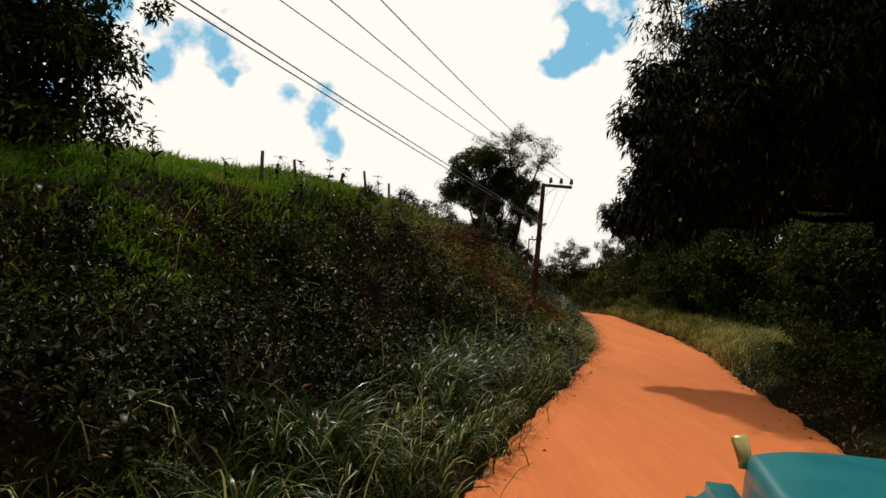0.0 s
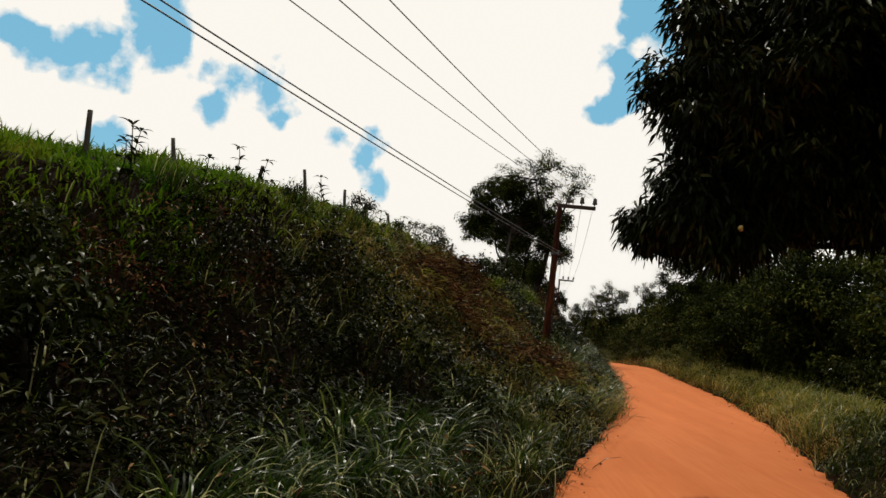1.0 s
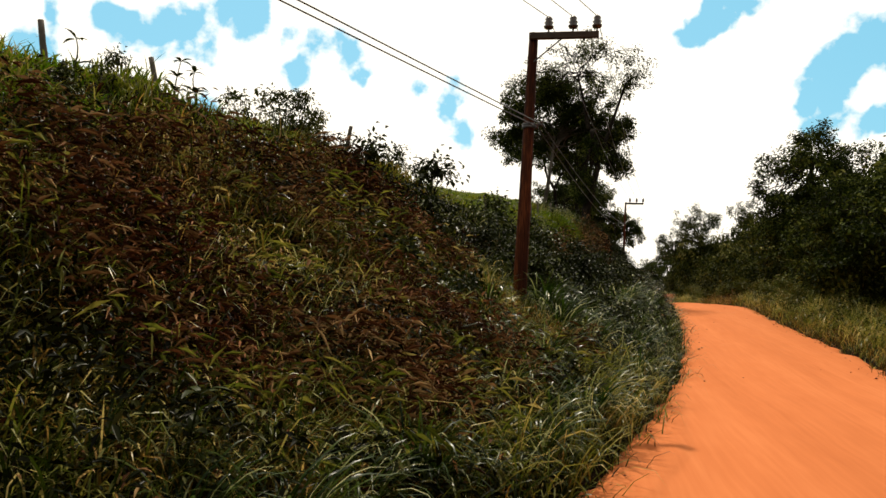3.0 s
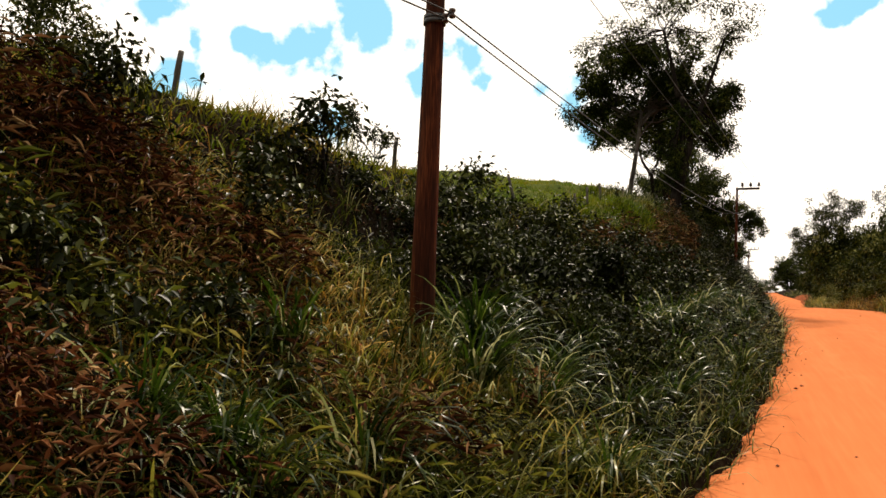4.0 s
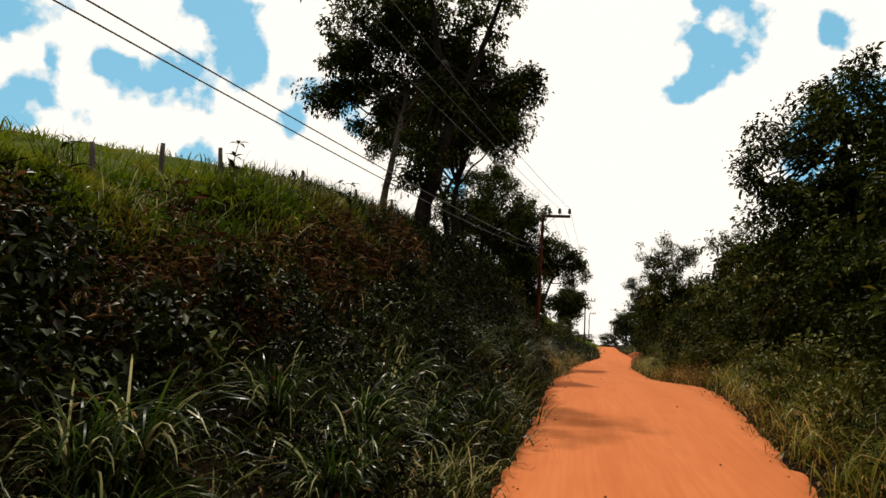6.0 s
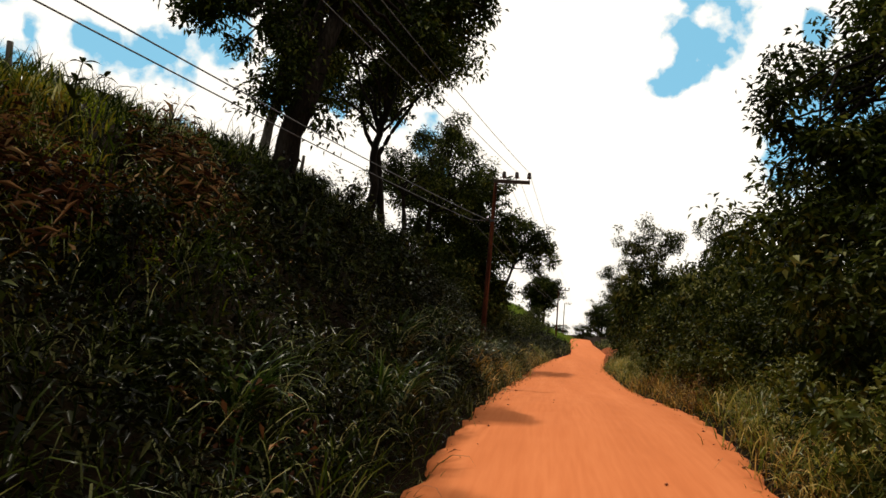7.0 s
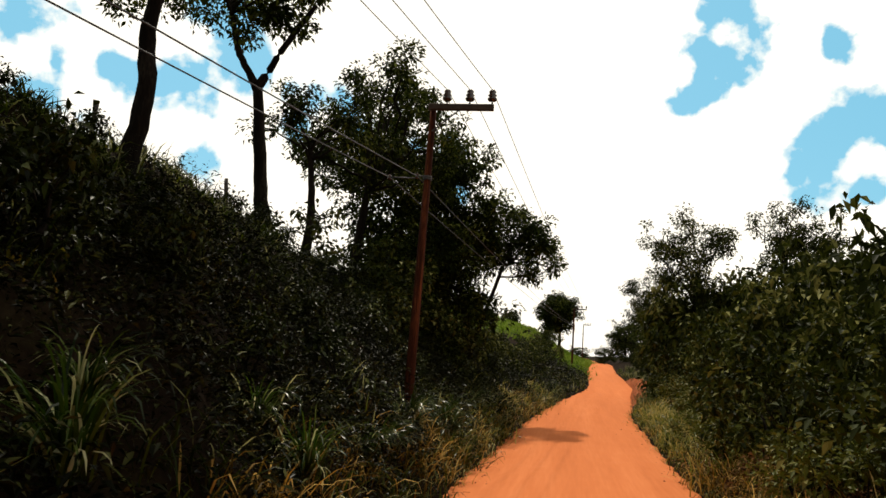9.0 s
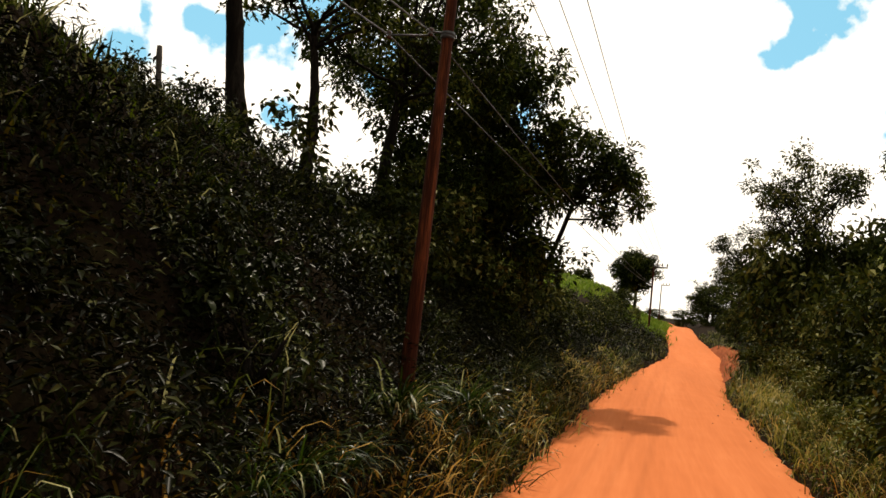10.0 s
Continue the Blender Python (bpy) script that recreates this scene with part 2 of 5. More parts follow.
ROAD_Z = [-2.0, 0, 0.3, 0.71, 1.08, 1.36, 1.66, 2.37, 2.74, 2.83, 2.80, 2.5, 2.12, 2.3, 2.6, 3.3, 2.0, 0.0]
HILL_Y = [-60, -10, 8, 17, 26, 34, 42, 50, 58, 66, 75, 85, 97, 112, 130, 150, 230, 700]
HILL_S1 = [0.32, 0.32, 0.44, 0.55, 0.67, 0.69, 0.665, 0.54, 0.62, 0.92, 1.05, 1.0, 0.85, 0.55, 0.42, 0.46, 0.5, 0.2]    # slope of the cut
HILL_U1 = [7.8, 7.8, 7.7, 7.7, 8.1, 7.8, 7.45, 7.3, 6.5, 5.4, 5.2, 5.8, 6.6, 6.5, 6, 8, 12, 12]                         # width of the cut
HILL_S2 = [0.11, 0.11, 0.10, 0.11, 0.13, 0.19, 0.26, 0.29, 0.24, 0.26, 0.38, 0.36, 0.3, 0.15, 0.13, 0.22, 0.3, 0.05]   # slope above it
HILL_D = [20, 20, 16, 13, 10.3, 9.3, 9.4, 10, 10.6, 10, 8, 8.5, 11, 14, 18, 25, 30, 30]
HILL_P = [1.4, 1.4, 1.9, 2.6, 1.45, 1.4, 1.4, 1.4, 1.3, 1.05, 1.0, 1.0, 1.05, 1.2, 1.2, 1.4, 1.7, 1.7]                  # hollowness of the cut


def smooth(keys, values):
    """A table of the curve through keys and values, with the corners rounded."""
    ys = np.arange(-60, 700.1, 0.5)
    v = np.interp(ys, keys, values)
    k = np.hanning(13)
    k /= k.sum()
    return ys, np.convolve(np.pad(v, 6, mode="edge"), k, mode="valid")


T_L, T_R, T_Z = smooth(EDGE_Y, EDGE_L), smooth(EDGE_RY, EDGE_R), smooth(ROAD_Y, ROAD_Z)
T_S1, T_U1, T_S2, T_D, T_P = (smooth(HILL_Y, v) for v in (HILL_S1, HILL_U1, HILL_S2, HILL_D, HILL_P))


def left_edge(y):
    return np.interp(y, *T_L)


def right_edge(y):
    return np.interp(y, *T_R)


def road_z(y):
    return np.interp(y, *T_Z)


def lumps(x, y, size):
    """Cheap rolling unevenness between -1 and 1."""
    x, y = np.asarray(x) / size, np.asarray(y) / size
    return (np.sin(1.7 * x + 2.1 * np.sin(0.9 * y)) + np.sin(2.3 * y + 1.3 * np.sin(1.1 * x + 0.5)) + np.sin(3.1 * x - 2.7 * y + 0.7)) / 3


def ground_z(x, y):
    x, y = np.asarray(x, float), np.asarray(y, float)
    u, v = left_edge(y) - x, x - right_edge(y)
    s1, u1, s2, d = (np.interp(y, *t) for t in (T_S1, T_U1, T_S2, T_D))
    u0 = np.maximum(u, 0)
    rise = (np.minimum(u0, u1) / u1) ** np.interp(y, *T_P) * u1 * s1 + s2 * d * (1 - np.exp(-np.maximum(u0 - u1, 0) / d)) + 0.12 * np.minimum(u0 / 0.3, 1)
    rise = rise + np.minimum(u0, 3) / 3 * (0.30 * lumps(x, y, 1.7) + 0.12 * lumps(x, y, 0.6))
    v0 = np.maximum(v, 0)
    side = 0.15 * np.minimum(v0 / 0.3, 1) + 0.35 * np.minimum(v0, 1.6) + 0.05 * np.minimum(np.maximum(v0 - 1.6, 0), 25) + np.minimum(v0, 2) / 2 * 0.12 * lumps(x, y, 1.3)
    under = np.where((u < 0) & (v < 0), -0.15, 0.0)
    return road_z(y) + np.where(u > 0, rise, side) + under


# ---- mesh helpers ----
def mesh_of(name, verts, faces, mat, smooth_faces=False):
    """One mesh from arrays of corners and of triangles or quads."""
    verts, faces = np.asarray(verts, np.float32), np.asarray(faces, np.int32)
    me = bpy.data.meshes.new(name)
    nf, k = faces.shape
    me.vertices.add(len(verts))
    me.vertices.foreach_set("co", verts.ravel())
    me.loops.add(nf * k)
    me.loops.foreach_set("vertex_index", faces.ravel())
    me.polygons.add(nf)
    me.polygons.foreach_set("loop_start", np.arange(0, nf * k, k, dtype=np.int32))
    if smooth_faces:
        me.polygons.foreach_set("use_smooth", np.ones(nf, bool))
    me.materials.append(mat)
    me.update(calc_edges=True)
    return me


def merged(chunks):
    vs, fs, at = [], [], 0
    for v, f in chunks:
        vs.append(v)
        fs.append(np.asarray(f) + at)
        at += len(v)
    return np.concatenate(vs), np.concatenate(fs)


def under(parent, ob, label=""):
    ob.parent = parent
    return tagged(ob, label)


def tube(path, radii, sides=8, wobble=0.0, rng=None):
    """Quads of a tapered tube along a path, closed to a point at its end."""
    path, radii = np.asarray(path, float), np.asarray(radii, float)
    n = len(path)
    tang = np.gradient(path, axis=0)
    tang /= np.linalg.norm(tang, axis=1)[:, None] + 1e-9
    ref = np.where(np.abs(tang[:, 2:3]) > 0.9, np.array([[1.0, 0, 0]]), np.array([[0, 0, 1.0]]))
    a = np.cross(tang, ref)
    a /= np.linalg.norm(a, axis=1)[:, None] + 1e-9
    b = np.cross(tang, a)
    ang = np.linspace(0, 2 * np.pi, sides, endpoint=False)
    r = radii[:, None] * np.ones(sides)
    if wobble:
        r = r * (1 + wobble * rng.normal(size=r.shape))
    ring = path[:, None] + r[..., None] * (np.cos(ang)[None, :, None] * a[:, None] + np.sin(ang)[None, :, None] * b[:, None])
    v = np.concatenate([ring.reshape(-1, 3), path[:1], path[-1:]])
    i = np.arange(n - 1)[:, None] * sides + np.arange(sides)[None]
    j = np.arange(n - 1)[:, None] * sides + (np.arange(sides)[None] + 1) % sides
    q = np.stack([i, j, j + sides, i + sides], -1).reshape(-1, 4)
    k = np.arange(sides)
    k2 = (k + 1) % sides
    cap0 = np.stack([k2, k, np.full(sides, n * sides), np.full(sides, n * sides)], -1)
    tri = np.concatenate([q[:, [0, 1, 2]], q[:, [0, 2, 3]], cap0[:, :3], np.stack([k + (n - 1) * sides, k2 + (n - 1) * sides, np.full(sides, n * sides + 1)], -1)])
    return v, tri


def unit(v):
    return v / (np.linalg.norm(v, axis=-1, keepdims=True) + 1e-9)


def leaves(base, way, length, width, rng, fold=0.25, droop=0.15):
    """Folded pointed leaves, two triangles each."""
    base, way = np.asarray(base, float), unit(np.asarray(way, float))
    n = len(base)
    length, width = np.broadcast_to(length, n)[:, None], np.broadcast_to(width, n)[:, None]
    side = unit(np.cross(way, np.array([0, 0, 1.0]) + 0.5 * rng.normal(size=(n, 3))))
    up = np.cross(side, way)
    tip = base + way * length - np.array([0, 0, 1.0]) * length * droop
    mid = base + way * length * 0.45 + up * width * fold
    v = np.stack([base, mid + side * width * 0.5, tip, mid - side * width * 0.5], 1).reshape(-1, 3)
    k = np.arange(n)[:, None] * 4
    return v, np.concatenate([k + [0, 1, 2], k + [0, 2, 3]], 1).reshape(-1, 3)


def fine_leaves(base, way, length, width, rng, droop=0.3):
    """Long leaves with rounded sides, four triangles each."""
    base, way = np.asarray(base, float), unit(np.asarray(way, float))
    n = len(base)
    length, width = np.broadcast_to(length, n)[:, None], np.broadcast_to(width, n)[:, None]
    side = unit(np.cross(way, np.array([0, 0, 1.0]) + 0.5 * rng.normal(size=(n, 3)))) * width * 0.5
    down = np.array([0, 0, 1.0]) * length * droop
    a = base + way * length * 0.28 - down * 0.06
    b = base + way * length * 0.66 - down * 0.4
    v = np.stack([base, a + side * 0.92, a - side * 0.92, b + side * 0.85, b - side * 0.85, base + way * length - down], 1).reshape(-1, 3)
    k = np.arange(n)[:, None] * 6
    return v, np.concatenate([k + [0, 2, 1], k + [1, 2, 4], k + [1, 4, 3], k + [3, 4, 5]], 1).reshape(-1, 3)


def blades(base, way, length, width, rng, bend=0.6, parts=4):
    """Grass blades that rise and arch over in a smooth curve, with a drawn-out tip."""
    base, way = np.asarray(base, float), unit(np.asarray(way, float))
    n = len(base)
    length, width, bend = (np.broadcast_to(a, n)[:, None] for a in (length, width, bend))
    fall = unit(way * [1, 1, 0] + 0.12 * rng.normal(size=(n, 3)) * [1, 1, 0])
    side = unit(np.cross(fall, [0, 0, 1.0]) + 0.25 * rng.normal(size=(n, 3)))
    lean0 = np.arctan2(np.linalg.norm(way[:, :2], axis=1), way[:, 2])[:, None]
    p, rows = base, []
    for k in range(parts):
        s = k / parts
        w = side * width * 0.5 * ((0.75 + 0.9 * s) if s < 0.28 else 1.0 - 0.75 * (s - 0.28))
        rows += [p - w, p + w]
        turn = lean0 + bend * 2.4 * (s + 0.5 / parts) ** 1.9
        p = p + (fall * np.sin(turn) + np.array([0, 0, 1.0]) * np.cos(turn)) * length / parts
    v = np.stack(rows + [p], 1).reshape(-1, 3)
    q = np.arange(parts - 1)[:, None] * 2
    f = np.concatenate([q + [0, 1, 3], q + [0, 3, 2], [[2 * parts - 2, 2 * parts - 1, 2 * parts]]])
    return v, (np.arange(n)[:, None, None] * (2 * parts + 1) + f).reshape(-1, 3)


# ---- ground and road ----
def build_ground():
    ys = np.concatenate([np.arange(-60, -12, 4), np.arange(-12, 130, 0.5), np.arange(130, 220, 2.5), np.arange(220, 700, 20)])
    du = np.concatenate([[600, 350, 200, 120, 80, 60, 48], np.arange(40, 12, -1.5), np.arange(12, 0, -0.4), [0.3, 0.15, 0]])
    dv = np.concatenate([[0, 0.15, 0.3], np.arange(0.6, 6, 0.4), np.arange(6, 24, 1.5), [26, 32, 40, 60, 90, 150, 260, 450, 650]])
    rows = []
    for y in ys:
        le, re = left_edge(y), right_edge(y)
        x = np.concatenate([le - du, [le + 0.05], np.linspace(le + 0.5, re - 0.5, 5), [re - 0.05], re + dv])
        rows.append(np.stack([x, np.full(len(x), y), ground_z(x, np.full(len(x), y))], -1))
    v = np.array(rows)
    n, m = v.shape[:2]
    i = np.arange(n - 1)[:, None] * m + np.arange(m - 1)[None]
    f = np.stack([i, i + 1, i + m + 1, i + m], -1).reshape(-1, 4)
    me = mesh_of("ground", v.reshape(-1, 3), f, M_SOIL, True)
    # turf on the pasture above the cut and on the open land beyond the wood
    me.materials.append(M_TURF)
    cx, cy = v.reshape(-1, 3)[f].mean(1)[:, :2].T
    ragged = 0.8 * lumps(cx, cy, 2.0)
    turf = (left_edge(cy) - cx > np.interp(cy, *T_U1) + 1.6 + ragged) | (cx - right_edge(cy) > 34 + 5 * ragged)
    me.polygons.foreach_set("material_index", turf.astype(np.int32))
    ob = new("ground", me)
    return tagged(ob, "red-brown hillside soil, darkened to stand for shade under weeds, and green pasture turf", "ground", kind="structure")


def build_road():
    rng = np.random.default_rng(3)
    ys = np.concatenate([np.arange(-60, -4, 2), np.arange(-4, 130, 0.3), np.arange(130, 260, 1.5), np.arange(260, 690, 15)])
    cols = np.linspace(0, 1, 25)
    jl = 0.16 * lumps(ys, ys * 0.3, 0.7) + 0.1 * rng.normal(size=len(ys))
    jr = 0.16 * lumps(ys + 50, ys * 0.4, 0.8) + 0.1 * rng.normal(size=len(ys))
    le, re = left_edge(ys) - 0.1 + jl, right_edge(ys) + 0.1 + jr
    x = le[:, None] + (re - le)[:, None] * cols
    y = np.repeat(ys[:, None], len(cols), 1)
    camber = 0.10 * (1 - (2 * cols - 1) ** 2)
    ruts = -0.035 * (np.exp(-((cols - 0.27) / 0.06) ** 2) + np.exp(-((cols - 0.66) / 0.06) ** 2))
    z = road_z(y) - 0.02 + camber + ruts + 0.012 * lumps(x, y, 0.5) + 0.02 * lumps(x, y, 2.2)
    z[:, 0] -= 0.12
    z[:, -1] -= 0.12
    v = np.stack([x, y, z], -1)
    n, m = v.shape[:2]
    i = np.arange(n - 1)[:, None] * m + np.arange(m - 1)[None]
    f = np.stack([i, i + 1, i + m + 1, i + m], -1).reshape(-1, 4)
    ob = new("road", mesh_of("road", v.reshape(-1, 3), f, M_ROAD, True))
    return tagged(ob, "unpaved orange laterite dirt road with worn wheel tracks", "dirt road", kind="structure")


build_ground()
build_road()


def road_top(x, y):
    c = (x - left_edge(y)) / (right_edge(y) - left_edge(y))
    return road_z(y) + 0.06 * (1 - (2 * c - 1) ** 2) - 0.03


M_EARTH = material("cut_red_earth", [(0.10, 0.026, 0.010), (0.20, 0.055, 0.020), (0.30, 0.09, 0.034)], 1.6, 0.95, 0.04, bump=0.03, bump_scale=12)


def build_earth_bank(y0, y1, height):
    """A low raw cut of red earth that rises from the edge of the road."""
    ys, cols = np.arange(y0, y1, 0.3), np.linspace(0, 1, 7)
    y = np.repeat(ys[:, None], 7, 1)
    fade = np.sin(np.pi * (ys - y0) / (y1 - y0))[:, None] ** 0.5
    x = right_edge(y) - 0.25 * fade + 1.1 * cols + 0.12 * lumps(y, y * 0.3 + cols * 3, 0.5)
    z = road_z(y) - 0.12 + height * fade * np.minimum(1, cols * 2.2) ** 0.7 * (1 + 0.25 * lumps(y, cols * 4, 0.7))
    i = np.arange(len(ys) - 1)[:, None] * 7 + np.arange(6)[None]
    f = np.stack([i, i + 1, i + 8, i + 7], -1).reshape(-1, 4)
    ob = new("earth_bank", mesh_of("earth_bank", np.stack([x, y, z], -1).reshape(-1, 3), f, M_EARTH, True))
    tagged(ob, "low raw cut of red earth beside the dirt road", "earth bank", kind="structure")


build_earth_bank(116, 152, 0.8)


# ---- power poles and wires ----
def build_pole(x, y, top, arm=1.65, lows_at=((-0.28, 2.2), (-0.16, 2.1)), lean=(0.0, 0.0), girth=1.0, arm_drop=0.12):
    """lows_at: for each of the two low wires, how far aside of the pole and below its top it is held."""
    foot = float(ground_z(x, y)) - 0.3
    h = top - foot
    pole = tagged(new("power_pole"), "reddish-brown timber power pole with one-sided crossarm", "power pole", "power poles along the road")
    pole.location = (x, y, foot)
    zs = np.linspace(0, h, 14)
    path = np.stack([lean[0] * zs / h, lean[1] * zs / h, zs], -1)
    rng = np.random.default_rng(int(abs(y)))
    under(pole, new("shaft", mesh_of("shaft", *tube(path, np.linspace(0.14, 0.085, 14) * girth, 16, 0.012, rng), M_POLE, True)))
    tx, ty = lean
    bm = bmesh.new()
    bmesh.ops.create_cube(bm, size=1, matrix=pose(tx + arm / 2 - 0.1, ty - 0.15, h - arm_drop) @ Matrix.Diagonal((arm, 0.12, 0.16, 1)))
    bmesh.ops.bevel(bm, geom=bm.edges[:], offset=0.012, segments=1, affect="EDGES")
    me = bpy.data.meshes.new("crossarm")
    bm.to_mesh(me)
    bm.free()
    me.materials.append(M_ARM)
    beam = under(pole, new("crossarm", me), "dark weathered timber crossarm")
    under(pole, new("brace", mesh_of("brace", *tube([(tx + 0.03, ty - 0.16, h - arm_drop - 0.63), (tx + 0.7, ty - 0.15, h - arm_drop - 0.06)], [0.018, 0.018], 6), M_WIRE)), "thin steel brace")
    tops = []
    prof_z = [0, 0.10, 0.11, 0.16, 0.20, 0.25, 0.29, 0.34, 0.38, 0.42]
    prof_r = [0.02, 0.02, 0.10, 0.125, 0.075, 0.115, 0.07, 0.095, 0.065, 0.01]
    for k in (0.28, 0.63, 0.97):
        p = (tx + arm * k - 0.1, ty - 0.15, h - arm_drop + 0.065)
        under(beam, new("insulator", mesh_of("insulator", *tube([(p[0], p[1], p[2] + z) for z in prof_z], prof_r, 12), M_CERAMIC, True)), "dark brown ceramic pin insulator")
        tops.append(Vector((x + p[0], y + p[1], foot + p[2] + 0.38)))
    lows = []
    for side, drop in lows_at:
        zz = h - drop
        cx = tx * zz / h
        under(pole, new("bracket", mesh_of("bracket", *tube([(cx + 0.3 * side, ty - 0.1, zz), (cx + side, ty - 0.12, zz)], [0.016, 0.016], 6), M_WIRE)), "short steel bracket")
        under(pole, new("spool_insulator", mesh_of("spool_insulator", *tube([(cx + side, ty - 0.12, zz - 0.06 + q) for q in (0, 0.03, 0.06, 0.09, 0.12)], [0.045, 0.05, 0.03, 0.05, 0.045], 10), M_CERAMIC, True)), "brown ceramic spool insulator")
        under(pole, new("band", mesh_of("band", *tube([(cx, ty * zz / h, zz - 0.03), (cx, ty * zz / h, zz + 0.03)], [0.125 * girth, 0.125 * girth], 14), M_WIRE)), "galvanised steel band")
        lows.append(Vector((x + cx + side, y + ty - 0.12, foot + zz)))
    return tops, lows


POLES = [build_pole(-10.85, -13.0, 6.9, 3.2, ((-0.25, 0.51), (-0.16, 0.39)), arm_drop=1.05), build_pole(5.12, 39.6, 9.75, lows_at=((0.2, 2.31), (0.3, 2.25)), lean=(0.14, 0), girth=1.28),
         build_pole(10.38, 89.0, 11.52, lows_at=((-0.95, 1.95), (-0.25, 1.9)), lean=(0.12, 0), girth=0.92), build_pole(14.6, 166.5, 10.9), build_pole(17.0, 232, 11.2)]


def build_wire(a, b, sag, r):
    k = np.linspace(0, 1, 25)
    p = np.array([a.lerp(b, float(t)) for t in k])
    p[:, 2] -= sag * 4 * k * (1 - k)
    ob = new("wire", mesh_of("wire", *tube(p, np.full(25, r), 5), M_WIRE))
    tagged(ob, "thin dark overhead wire strung between power poles", "overhead wire", "overhead wires")


for (t0, l0), (t1, l1), sag, low_sag in zip(POLES, POLES[1:], (0.77, 0.51, 0.6, 0.6), (0.26, 0.38, 0.4, 0.4)):
    for a, b in zip(t0, t1):
        build_wire(a, b, sag, 0.010)
    for a, b in zip(l0, l1):
        build_wire(a, b, low_sag, 0.013)


# ---- the old pickup on the road ----
M_TEAL = material("teal_paint", [(0.004, 0.085, 0.105), (0.007, 0.12, 0.14), (0.014, 0.15, 0.165)], 2.0, 0.3, 0.3, bump=0.001, bump_scale=60, local=True)
M_RUBBER = material("black_rubber", [(0.012, 0.012, 0.012), (0.03, 0.026, 0.022)], 6.0, 0.85, 0.2, local=True)
M_BRASS = material("yellowed_brass", [(0.35, 0.24, 0.07), (0.55, 0.42, 0.16)], 9.0, 0.4, 0.5, metal=0.7, local=True)
M_GLASS = material("dark_glass", [(0.01, 0.014, 0.015), (0.02, 0.025, 0.026)], 3.0, 0.08, 0.6, local=True)
M_STEEL = material("dull_steel", [(0.16, 0.15, 0.14), (0.3, 0.28, 0.26)], 8.0, 0.5, 0.4, metal=0.7, local=True)


def box(name, lo, hi, mat, parent, bevel=0.04, taper=None, label=""):
    """A rounded box; taper: how far the top is drawn in at (-x, +x, -y, +y)."""
    bm = bmesh.new()
    lo, hi = Vector(lo), Vector(hi)
    size = hi - lo
    bmesh.ops.create_cube(bm, size=1, matrix=Matrix.Translation((lo + hi) / 2) @ Matrix.Diagonal((*size, 1)))
    if taper:
        for v in bm.verts:
            if v.co.z > (lo.z + hi.z) / 2:
                v.co.x += taper[0] if v.co.x < (lo.x + hi.x) / 2 else -taper[1]
                v.co.y += taper[2] if v.co.y < (lo.y + hi.y) / 2 else -taper[3]
    bmesh.ops.bevel(bm, geom=bm.edges[:], offset=bevel, segments=3, affect="EDGES")
    me = bpy.data.meshes.new(name)
    bm.to_mesh(me)
    bm.free()
    me.polygons.foreach_set("use_smooth", np.ones(len(me.polygons), bool))
    me.materials.append(mat)
    return under(parent, new(name, me), label)


